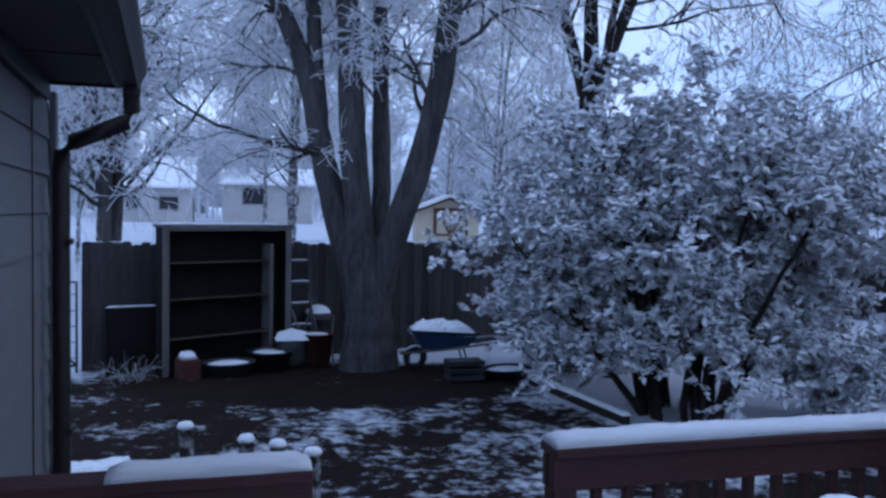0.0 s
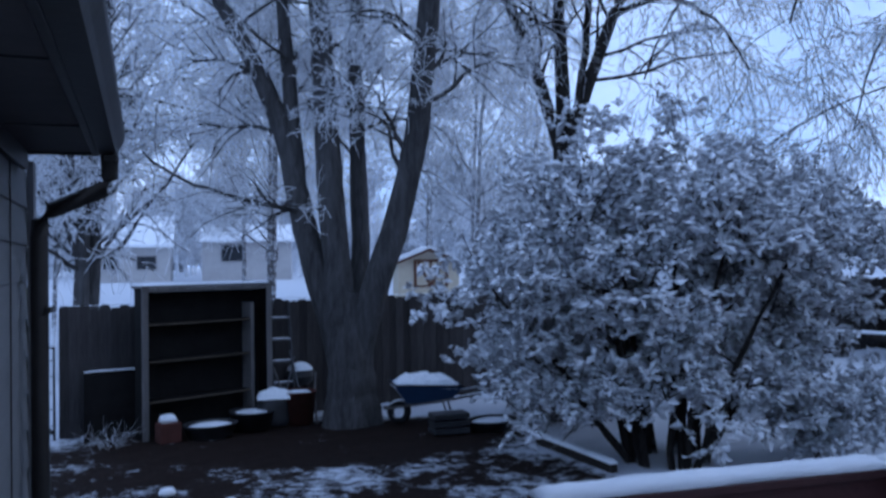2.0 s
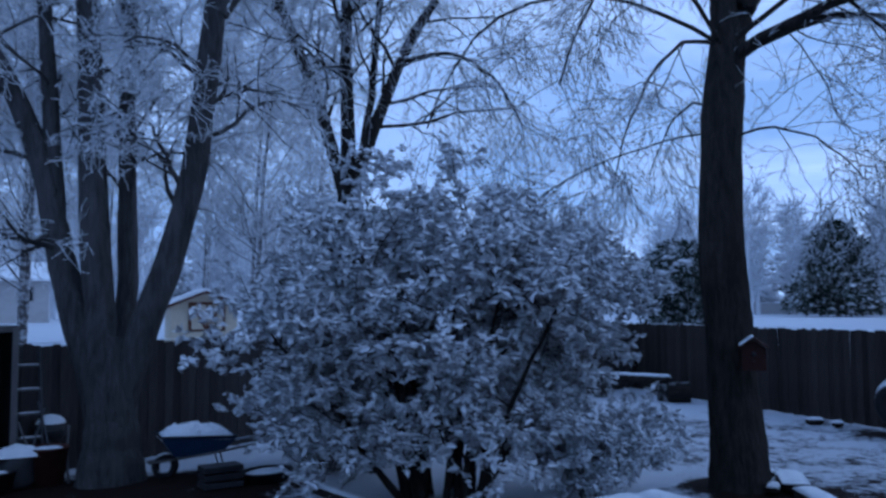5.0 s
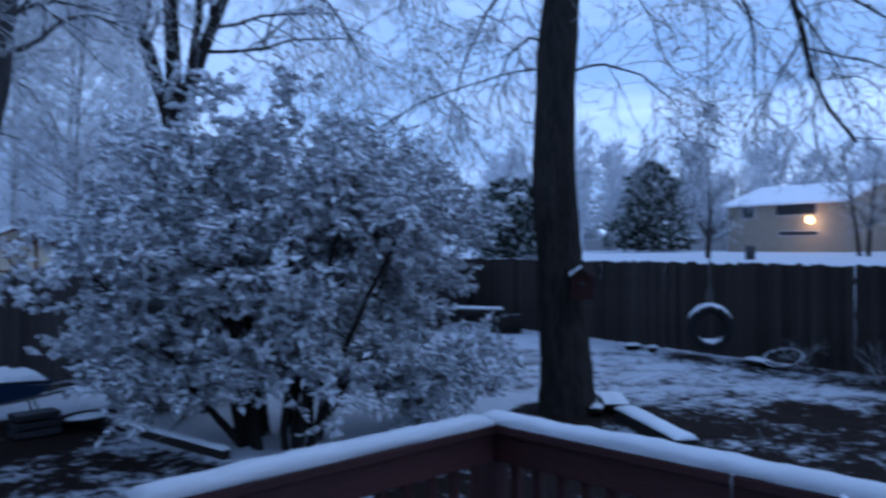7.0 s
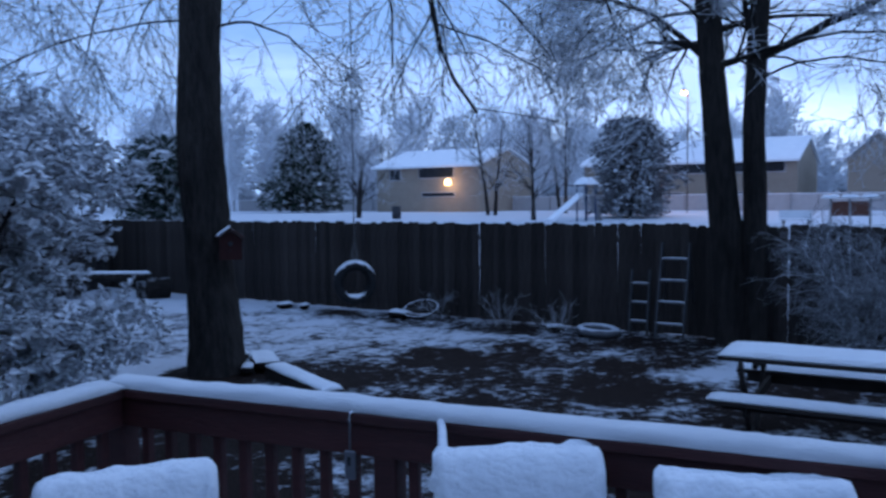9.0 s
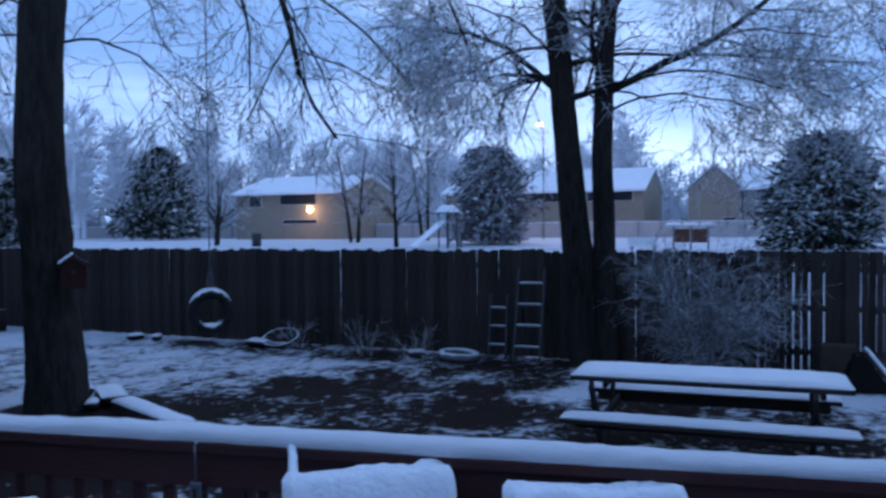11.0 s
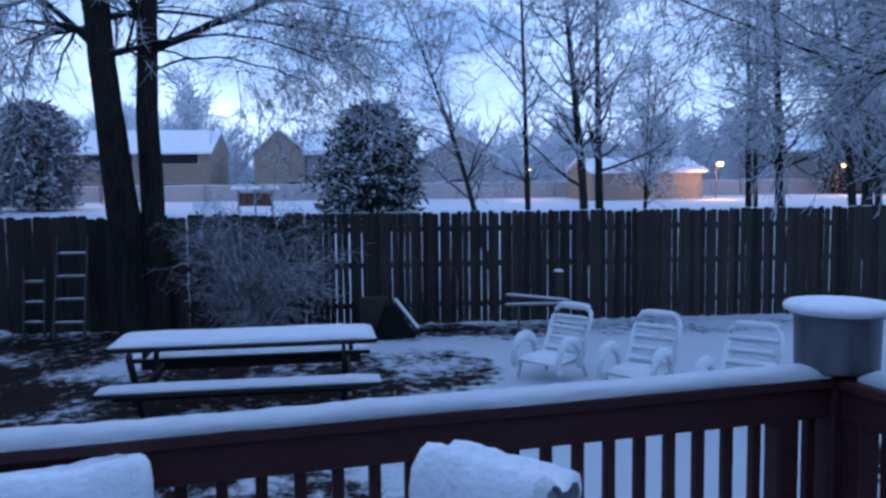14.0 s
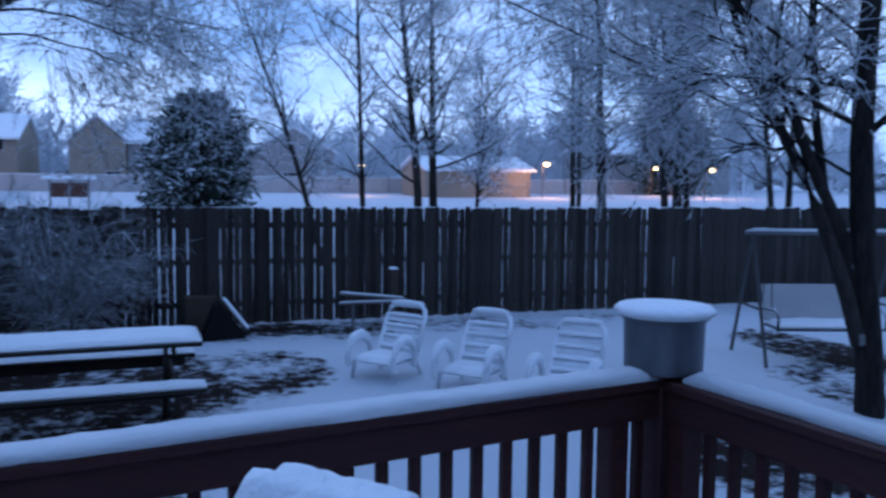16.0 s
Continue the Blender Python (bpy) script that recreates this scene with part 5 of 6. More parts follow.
panel = thing("plywood_panel", at_turn(-3.75, 11.3, 0, 27), "dark plywood sheet leaning on the fence with snow along its top", "panel")
part("sheet", Geo().box((0.75, 0.02, 0.92), (0.37, 0.0, 0.46)), M_BLACKBOARD, panel)
part("snow", snow_strip(0.74, 0.035, 0.025, 303, 0.05), M_SNOW, panel, at=pose(0.0, 0, 0.92))


def tub(name, x, y, r0, r1, h, mat_, label, snow=True, squash=1.0, tilt=0, rim=0.015):
    t = thing(name, pose(x, y, 0.0, tilt, 0, 30), label, "tub" if "tub" in name else "pot")
    body = Geo().turn([(0, 0.003), (r0, 0.003), (r1, h), (r1 + rim, h), (r1 + rim, h + 0.02), (r1 - 0.015, h + 0.02), (r1 - 0.03, h * 0.6), (0, h * 0.55)], sides=24)
    o = part("body", body, mat_, t)
    o.scale = (1, squash, 1)
    if snow:
        s = part("snow", Geo().turn([(0, h * 0.56), (r1 * 0.86, h * 0.62), (r1 * 0.84, h - 0.015), (r1 * 0.6, h + 0.012), (0, h + 0.02)], sides=24), M_SNOWO, t, "heap of snow")
        s.scale = (1, squash, 1)
    return t


box_pot = thing("planter_box", at_turn(-2.62, 11.1, 0, 30), "small square red-brown planter with a snowy top", "planter")
part("body", Geo().box((0.28, 0.26, 0.27), (0, 0, 0.135), bevel=0.015), M_TERRA, box_pot)
part("snow", snow_slab(0.2, 0.2, 0.09, 305, 8), M_SNOWO, box_pot, at=pose(0.0, 0.02, 0.27))
tub("wide_tub", -2.12, 11.35, 0.30, 0.36, 0.17, M_DARK, "wide black rubber tub filled with snow", squash=0.8)
tub("tilted_tub", -1.62, 11.85, 0.26, 0.31, 0.24, M_DARK, "dark tub with a slab of snow in it")
tub("red_bucket", -0.98, 12.1, 0.2, 0.25, 0.46, M_TERRA, "rusty red bucket topped with snow")
tub("blue_tub", -1.28, 12.25, 0.15, 0.18, 0.32, M_BLUE, "small blue bucket topped with snow")

def mound(w, d, h, seed, nx=20, ny=12):
    """A rough heap of snow, w by d, highest in its middle, closed below."""
    rs_ = np.random.default_rng(seed)
    a, b = np.meshgrid(np.linspace(-1, 1, nx), np.linspace(-1, 1, ny), indexing="ij")
    r2 = np.clip(1 - np.abs(a) ** 3, 0, 1) * np.clip(1 - np.abs(b) ** 3, 0, 1)
    z = h * r2 ** 0.6 * (1 + rs_.normal(0, 0.12, a.shape)) + 0.004
    top_ = np.stack([a * w / 2, b * d / 2, z], -1).reshape(-1, 3)
    q = np.arange(nx - 1)[:, None] * ny + np.arange(ny - 1)[None]
    f = np.stack([q, q + ny, q + ny + 1, q + 1], -1).reshape(-1, 4)
    low_ = top_ * np.array([1, 1, 0])
    return np.concatenate([top_, low_]), np.concatenate([f, f[:, ::-1] + nx * ny])


tools = thing("leaning_tools", at_turn(-1.08, 12.15, 0, 20), "bundle of snow-flecked garden tool handles leaning together", "garden tools")
for k, (x0, x1, h) in enumerate(((-0.25, 0.1, 0.95), (0.0, -0.22, 0.8), (0.2, 0.02, 1.05), (0.3, 0.42, 0.7))):
    part("tool_handle", Geo().tube([(x0, -0.1 - 0.04 * k, 0.0), ((x0 + x1) / 2, 0.05, h / 2), (x1, 0.2, h)], 0.016, 6), M_GREYWOOD if k % 2 else M_LADDER, tools)
sack = thing("snowy_sack", at_turn(-1.32, 12.0, 0, 10), "dark lumpy sack half buried in snow", "sack")
part("sack_body", soft_slab(0.5, 0.36, 0.42, 0.14), M_DARK, sack)
part("snow", Geo().add(*mound(0.5, 0.36, 0.13, 317, 12, 9)), M_SNOWO, sack, "cap of snow", at=pose(0, 0, 0.4))

grill = thing("kettle_grill", pose(-1.0, 12.75, 0) @ Matrix.Scale(0.74, 4), "round kettle grill under a dome of snow", "grill")
part("bowl", Geo().turn([(0, 0.6), (0.16, 0.63), (0.26, 0.72), (0.29, 0.82), (0.295, 0.84), (0.28, 0.84)], sides=22), M_DARK, grill)
part("lid", Geo().turn([(0.295, 0.845), (0.28, 0.93), (0.2, 1.02), (0.1, 1.06), (0, 1.07)], sides=22), M_DARK, grill)
part("snow", Geo().turn([(0.27, 0.955), (0.25, 1.0), (0.19, 1.06), (0.1, 1.1), (0, 1.12)], sides=22), M_SNOWO, grill, "dome of snow")
part("lid_handle", Geo().tube([(-0.05, 0, 1.1), (-0.05, 0, 1.15), (0.05, 0, 1.15), (0.05, 0, 1.1)], 0.01, 6), M_DARK, grill)
for a in (0.4, 2.5, 4.6):
    part("leg", Geo().tube([(0.15 * math.cos(a), 0.15 * math.sin(a), 0.64), (0.3 * math.cos(a), 0.3 * math.sin(a), 0)], 0.013, 6), M_ALU, grill)


def ladder(x, y, turn, lean, width, height, rungs, label, step=False):
    l_ = thing("step_ladder" if step else "ladder", at_turn(x, y, 0, turn), label, "ladder")
    for sx in (-width / 2, width / 2):
        part("side_rail", Geo().box((0.03, 0.06, math.hypot(height, lean)), (0, 0, 0), pose(sx, lean / 2, height / 2, -math.degrees(math.atan2(lean, height))), 0.004), M_LADDER, l_)
        if step:
            part("back_leg", Geo().tube([(sx * 0.95, lean, height - 0.1), (sx * 1.1, lean + 0.32, 0)], 0.014, 6), M_LADDER, l_)
    for k in range(rungs):
        z = height * (k + 0.7) / (rungs + 0.45)
        part("rung", Geo().box((width, 0.075, 0.028), (0, lean * z / height, z)), M_ALU, l_)
        part("rung_snow", snow_strip(width - 0.04, 0.06, 0.014, 400 + k, 0.05), M_SNOW, l_, at=pose(-width / 2 + 0.02, lean * z / height, z + 0.014))
    return l_


ladder(-1.2, 12.42, 24, 0.28, 0.32, 1.75, 5, "narrow aluminium ladder leaning on the side fence")
ladder(12.45, 4.12, -90, 0.35, 0.44, 1.5, 4, "grey aluminium step ladder with snow on its rungs", True)
ladder(12.72, 4.72, -90, 0.15, 0.3, 1.05, 3, "small grey ladder leaning on the fence behind the step ladder")

barrow = thing("wheelbarrow", at_turn(0.92, 11.85, 0, 6) @ Matrix.Scale(0.9, 4), "blue wheelbarrow heaped with snow beside the maple", "wheelbarrow")
tr = np.array([(-0.62, -0.32, 0.66), (0.5, -0.3, 0.6), (0.5, 0.3, 0.6), (-0.62, 0.32, 0.66), (-0.4, -0.2, 0.34), (0.3, -0.22, 0.36), (0.3, 0.22, 0.36), (-0.4, 0.2, 0.34)])
tray = Geo().add(tr, [(0, 1, 5, 4), (1, 2, 6, 5), (2, 3, 7, 6), (3, 0, 4, 7), (4, 5, 6, 7)]).add(tr * np.array([0.96, 0.94, 1]) + np.array([0, 0, 0.012]), [(4, 5, 1, 0), (5, 6, 2, 1), (6, 7, 3, 2), (7, 4, 0, 3), (7, 6, 5, 4)])
part("tray", tray, M_BLUE, barrow)
part("tray_rim", Geo().tube([(-0.62, -0.32, 0.66), (0.5, -0.3, 0.6), (0.5, 0.3, 0.6), (-0.62, 0.32, 0.66), (-0.62, -0.32, 0.66)], 0.014, 6), M_DARK, barrow)
part("snow", Geo().add(*mound(1.08, 0.58, 0.2, 311)), M_SNOWO, barrow, "heap of snow", at=pose(-0.06, 0, 0.575, 0, 3))
for sy in (-0.24, 0.24):
    part("handle", Geo().tube([(-0.75, sy * 0.3, 0.26), (0.1, sy, 0.36), (0.95, sy * 1.2, 0.48)], 0.02, 7), M_GREYWOOD, barrow)
    part("handle_snow", snow_strip(0.4, 0.035, 0.02, 313, 0.05), M_SNOW, barrow, at=pose(0.5, sy * 1.12, 0.44, 0, -7))
    part("leg", Geo().tube([(0.25, sy, 0.37), (0.36, sy, 0.0), (0.5, sy, 0.02)], 0.013, 6), M_DARK, barrow)
part("wheel", Geo().turn([(0.09, -0.04), (0.17, -0.045), (0.195, -0.02), (0.195, 0.02), (0.17, 0.045), (0.09, 0.04), (0.09, -0.04)], m=pose(-0.5, 0, 0.195, 90)), M_RUBBER, barrow)
tub("snow_filled_basin", 1.72, 11.15, 0.3, 0.37, 0.13, M_DARK, "shallow round basin brimming with snow", squash=0.75)
crate = thing("dark_crate", at_turn(1.1, 10.95, 0, 12), "dark low crate under the wheelbarrow's handles", "crate")
for z in (0.06, 0.16, 0.26):
    part("slat", Geo().box((0.5, 0.3, 0.07), (0, 0, z), bevel=0.006), M_DARK, crate)

# edging of the mulch bed
def snow_board(name, a, b, w, h, seed, label, cat):
    a, b = Vector(a), Vector(b)
    ln = (b - a).length
    t = thing(name, at_turn(a.x, a.y, 0, math.degrees(math.atan2(b.y - a.y, b.x - a.x))), label, cat)
    part("board", Geo().box((ln, w, h), (ln / 2, 0, h / 2), bevel=0.01), M_TABLE, t)
    part("snow", snow_strip(ln, w * 0.96, 0.05, seed, 0.06), M_SNOWO, t, at=pose(0, 0, h))
    return t


snow_board("edging_board", (1.99, 10.76), (2.63, 8.6), 0.1, 0.1, 321, "timber edging board lined with snow", "edging")
snow_board("edging_board", (7.4, 7.62), (6.72, 6.05), 0.26, 0.13, 322, "broad timber edging covered with snow by the swing tree", "edging")
slab = thing("flat_stone", at_turn(7.75, 8.15, 0, 52), "flat stone by the tree capped with snow", "stone")
part("body", soft_slab(0.85, 0.36, 0.12, 0.14), M_TABLE, slab)
part("snow", snow_slab(0.78, 0.32, 0.05, 323, 14), M_SNOWO, slab, at=pose(0, 0, 0.12))
for k, (x, y, s) in enumerate(((7.85, 8.75, 0.2), (7.3, 8.0, 0.16), (12.45, 9.35, 0.3), (12.3, 6.0, 0.2), (12.3, 12.2, 0.22), (12.35, 11.7, 0.16))):
    st = thing("small_stone", at_turn(x, y, 0, 40 * k), "small low stone with snow on top", "stone", "stones in the yard")
    part("body", soft_slab(s * 1.5, s, 0.1, s * 0.3), M_TABLE, st)
    part("snow", snow_slab(s * 1.4, s * 0.9, 0.045, 330 + k, 9), M_SNOWO, st, at=pose(0, 0, 0.09))

for k, (x, y, h) in enumerate(((-1.64, 6.68, 0.5), (-1.12, 6.33, 0.49), (-0.87, 6.14, 0.5), (-0.58, 5.91, 0.5))):
    lp = thing("log_post", pose(x, y, 0, 0, 2 * k - 3, 35 * k), "short dark log post wearing a cap of snow", "post", "log posts of the bed")
    part("log", Geo().tube([(0, 0, -0.02), (0, 0, h)], np.array([0.062, 0.055]), 12), M_BARK, lp)
    part("snow", Geo().turn([(0, h), (0.06, h), (0.068, h + 0.02), (0.05, h + 0.05), (0, h + 0.062)], sides=14), M_SNOWO, lp, "round cap of snow")
blk = thing("stone_block", at_turn(-2.3, 6.55, 0, 20), "low block near the house wall buried in snow", "block")
part("body", Geo().box((0.5, 0.3, 0.14), (0, 0, 0.07), bevel=0.02), M_TABLE, blk)
part("snow", snow_slab(0.52, 0.32, 0.12, 341, 14), M_SNOWO, blk, at=pose(0, 0, 0.14))

# ---- yard: by the swing tree and the back fence ----
nb = thing("nest_box", at_turn(7.1, 8.04, 1.5, -42), "weathered red nest box with a snowy roof on the trunk", "nest box")
part("body", Geo().prism([(-0.14, 0), (0.14, 0), (0.14, 0.26), (0, 0.36), (-0.14, 0.26)], 0.22), M_REDPAINT, nb)
for sx in (-1, 1):
    part("roof_board", Geo().box((0.22, 0.3, 0.018), (0, 0, 0), pose(sx * 0.085, -0.02, 0.335, 0, sx * 36)), M_REDPAINT, nb)
    if sx < 0:
        part("snow", Geo().box((0.2, 0.28, 0.03), (0, 0, 0), pose(sx * 0.085, -0.02, 0.362, 0, sx * 36), 0.01), M_SNOWO, nb)
# dark disc on the front, its colour giving the shade of an entrance
part("hole", Geo().turn([(0, 0), (0.03, 0), (0.03, 0.012), (0, 0.012)], m=pose(0, -0.108, 0.2, 90)), M_DARK, nb)
part("perch", Geo().tube([(0, -0.11, 0.12), (0, -0.19, 0.12)], 0.007, 6), M_DARK, nb)

sw = thing("tyre_swing", pose(9.2, 7.75, 1.02, 0, 0, -40), "black car tyre swing hung from a rope, snow lying in it", "tyre swing")
part("tyre", Geo().turn([(0.19, -0.07), (0.26, -0.085), (0.305, -0.07), (0.315, 0), (0.305, 0.07), (0.26, 0.085), (0.19, 0.07), (0.2, 0.05), (0.25, 0.06), (0.28, 0.0), (0.25, -0.06), (0.2, -0.05), (0.19, -0.07)], sides=36, m=pose(0, 0, 0, 90)), M_RUBBER, sw)
aa = np.radians(np.linspace(225, 315, 15))
part("snow", Geo().tube(np.stack([0.235 * np.cos(aa), 0 * aa, 0.235 * np.sin(aa)], 1), 0.075 * np.sin(np.linspace(0.25, np.pi - 0.25, 15)), 8), M_SNOWO, sw, "snow in the hollow")
ab = np.radians(np.linspace(25, 155, 21))
part("top_snow", Geo().tube(np.stack([0.32 * np.cos(ab), 0 * ab, 0.318 * np.sin(ab)], 1), 0.024 * np.sin(np.linspace(0.2, np.pi - 0.2, 21)), 8), M_SNOWO, sw, "arc of snow on top")
part("rope", Geo().tube([(0, 0, 0.29), (0, 0, 0.6), (0, 0, 5.05)], 0.009, 6), M_ROPE, sw)
part("rope_loop", Geo().tube([(-0.03, 0, 0.3), (-0.035, 0, 0.45), (0, 0, 0.68), (0.035, 0, 0.45), (0.03, 0, 0.3)], 0.016, 6), M_ROPE, sw)


def hoop(name, x, y, z, tilt, turn, r, q, mat_, label, cat):
    h = thing(name, pose(x, y, z, tilt, 0, turn), label, cat)
    a = np.linspace(0, 2 * np.pi, 29)
    part("ring", Geo().tube(np.stack([r * np.cos(a), r * np.sin(a), 0 * a], 1), q, 8, False), mat_, h)
    if name == "bicycle_wheel":
        for k in range(10):
            part("spoke", Geo().tube([(0, 0, 0), (r * math.cos(k * 0.628), r * math.sin(k * 0.628), 0)], 0.004, 4), M_ALU, h)
        part("hub", Geo().turn([(0, -0.03), (0.025, -0.03), (0.025, 0.03), (0, 0.03)], sides=10), M_ALU, h)
    return h


hoop("bicycle_wheel", 12.6, 8.95, 0.16, 22, -80, 0.33, 0.022, M_RUBBER, "old bicycle wheel leaning on the back fence", "wheel")
hoop("lying_tyre", 12.35, 5.25, 0.07, 4, 0, 0.29, 0.07, M_ALU, "small tyre lying flat, white with snow", "tyre")
logs = thing("log_bench", at_turn(11.05, 18.0, 0, -57), "long log lying on two stumps under snow at the fence", "log")
part("log", Geo().tube([(0, 0, 0.48), (1.0, 0.0, 0.5), (2.0, 0, 0.47)], 0.1, 12), M_BARK, logs)
for x in (0.15, 1.8):
    part("stump", Geo().tube([(x, 0, 0), (x, 0, 0.4)], 0.17, 12), M_BARK, logs)
part("snow", snow_strip(1.9, 0.15, 0.06, 351, 0.06), M_SNOWO, logs, at=pose(0.05, 0, 0.575))
rl = thing("round_log", pose(12.15, 16.1, 0.24, 90, 0, 60), "thick round log end lying in the snow", "log")
part("log", Geo().tube([(0, 0, -0.25), (0, 0, 0.25)], 0.24, 16), M_BARK, rl)
gp = thing("garden_post", pose(10.6, 18.3, 0), "short weathered brown post in the far corner", "post")
part("post_body", Geo().box((0.32, 0.3, 0.85), (0, 0, 0.42), bevel=0.02), M_CARD, gp)

tbl = thing("picnic_table", at_turn(8.05, 0.9, 0.0, 93.5), "dark wooden picnic table with benches under flat snow", "picnic table")
L = 2.47
for k in range(5):
    part("top_board", Geo().box((L, 0.145, 0.038), (0, -0.3 + 0.15 * k, 0.73), bevel=0.004), M_TABLE, tbl)
part("top_snow", snow_slab(L, 0.74, 0.05, 361, 44, 0.0), M_SNOW, tbl, "even layer of snow", at=pose(0, 0, 0.75))
for s, q in ((-1, 362), (1, 363)):
    for k in range(2):
        part("bench_board", Geo().box((L, 0.135, 0.038), (0, s * (0.74 + 0.07 * (2 * k - 1)), 0.43), bevel=0.004), M_TABLE, tbl)
    part("bench_snow", snow_slab(L, 0.27, 0.045, q, 44, 0.0), M_SNOW, tbl, "even layer of snow", at=pose(0, s * 0.74, 0.45))
    part("bench_apron", Geo().box((L - 0.2, 0.03, 0.08), (0, s * 0.63, 0.37)), M_TABLE, tbl)
for x in (-0.95, 0.95):
    part("leg", Geo().box((0.038, 0.088, 0.95), (0, 0, 0), pose(x, -0.33, 0.36, 38)), M_TABLE, tbl)
    part("leg", Geo().box((0.038, 0.088, 0.95), (0, 0, 0), pose(x + 0.04, 0.33, 0.36, -38)), M_TABLE, tbl)
    part("cross_beam", Geo().box((0.038, 1.66, 0.088), (x - 0.04, 0, 0.365)), M_TABLE, tbl)
    part("top_beam", Geo().box((0.038, 0.7, 0.06), (x - 0.04, 0, 0.68)), M_TABLE, tbl)

bin_ = thing("compost_bin", at_turn(11.95, -0.68, 0, -86), "overturned black bin with a tilted snowy lid", "bin")
part("body", Geo().prism([(-0.28, 0), (0.3, 0), (0.26, 0.1), (-0.02, 0.48), (-0.1, 0.46)], 0.42), M_BLACKBOARD, bin_)
part("lid", Geo().box((0.52, 0.44, 0.025), (0, 0, 0), pose(0.16, 0.0, 0.31, 0, 53)), M_DARK, bin_)
part("lid_snow", Geo().box((0.5, 0.42, 0.05), (0, 0, 0), pose(0.185, 0.0, 0.335, 0, 53), 0.015), M_SNOWO, bin_)
cb = thing("brown_box", at_turn(12.6, -0.4, 0, 0), "brown board box against the back fence", "box")
part("body", Geo().box((0.28, 0.45, 0.5), (0, 0, 0.25), bevel=0.01), M_CARD, cb)
bs = thing("board_stack", at_turn(11.6, -2.78, -0.06, -84), "thin boards resting on a trestle, edged with snow", "boards")
for k, (dz, da) in enumerate(((0.62, 7), (0.52, 1))):
    part("board", Geo().box((1.0, 0.08, 0.022), (0, 0, 0), pose(0, 0.05 * k, dz, 0, da)), M_GREYWOOD, bs)
    part("snow", snow_strip(0.96, 0.075, 0.018, 372 + k, 0.06), M_SNOW, bs, at=pose(-0.48, 0.05 * k, dz + 0.016 + 0.48 * math.sin(math.radians(da)), 0, da))
for x in (-0.3, 0.3):
    part("trestle_leg", Geo().tube([(x, 0.0, 0.5), (x - 0.06, -0.15, 0)], 0.018, 6), M_GREYWOOD, bs)
    part("trestle_leg", Geo().tube([(x, 0.0, 0.5), (x + 0.06, 0.2, 0)], 0.018, 6), M_GREYWOOD, bs)
stake = thing("wooden_stake", pose(12.5, -3.3, 0), "thick wooden stake with a snowy end by the fence", "post")
part("stake_body", Geo().box((0.13, 0.13, 0.85), (0, 0, 0.425), bevel=0.01), M_CARD, stake)
part("snow", snow_slab(0.13, 0.13, 0.03, 375, 6), M_SNOWO, stake, at=pose(0, 0, 0.85))


def lawn_chair(name="lawn_chair"):
    """Low white tube chair with slatted back, looped arms; own -y is the front."""
    c = thing(name, pose(0, 0, 0), "low white slatted metal lawn chair covered with snow", "lawn chair", "white lawn chairs")
    w = 0.265
    part("back_frame", Geo().tube([(-w, 0.0, 0.2), (-w, 0.2, 0.66), (-w + 0.02, 0.235, 0.74), (-w + 0.08, 0.25, 0.785), (w - 0.08, 0.25, 0.785), (w - 0.02, 0.235, 0.74), (w, 0.2, 0.66), (w, 0.0, 0.2)], 0.028, 8), M_WHITE, c)
    part("frame_snow", snow_strip(2 * w - 0.1, 0.075, 0.045, 505, 0.05), M_SNOWO, c, at=pose(-w + 0.05, 0.245, 0.795))
    for k in range(4):
        s = 0.12 + 0.245 * k
        part("back_slat", Geo().box((2 * w - 0.02, 0.012, 0.085), (0, 0, 0), pose(0, 0.0 + 0.22 * s, 0.22 + 0.48 * s, -24), 0.004), M_WHITE, c)
        part("slat_snow", snow_strip(2 * w - 0.05, 0.05, 0.035, 500 + k, 0.05), M_SNOWO, c, at=pose(-w + 0.025, -0.012 + 0.22 * s, 0.255 + 0.48 * s))
    for k in range(6):
        part("seat_slat", Geo().box((2 * w - 0.02, 0.06, 0.012), (0, -0.47 + 0.088 * k, 0.22 - 0.006 * k), bevel=0.004), M_WHITE, c)
    part("seat_snow", snow_slab(0.52, 0.5, 0.075, 510, 14), M_SNOWO, c, "cushion of snow", at=pose(0, -0.26, 0.215))
    for sx in (-1, 1):
        a = np.linspace(-0.5, np.pi + 0.5, 17)
        loop = np.stack([np.full(17, sx * (w + 0.05)), -0.3 - 0.215 * np.cos(a), 0.25 + 0.205 * np.sin(a)], 1)
        part("arm_loop", Geo().tube(loop, 0.034, 8), M_WHITE, c)
        part("arm_snow", Geo().tube(loop[3:14] + np.array([0, 0, 0.03]), 0.06 * np.sin(np.linspace(0.35, np.pi - 0.35, 11)), 8), M_SNOWO, c, "snow lying along the arm")
        part("leg", Geo().tube([(sx * w, -0.44, 0.22), (sx * (w + 0.02), -0.47, 0)], 0.022, 8), M_WHITE, c)
        part("leg", Geo().tube([(sx * w, 0.0, 0.21), (sx * (w + 0.02), 0.1, 0)], 0.022, 8), M_WHITE, c)
    return c


lc = lawn_chair()
lc.matrix_basis = at_turn(9.28, -2.55, -0.03, -139)
copy_thing(lc, at_turn(8.5, -3.32, -0.03, -137))
copy_thing(lc, at_turn(7.63, -4.02, -0.03, -134))

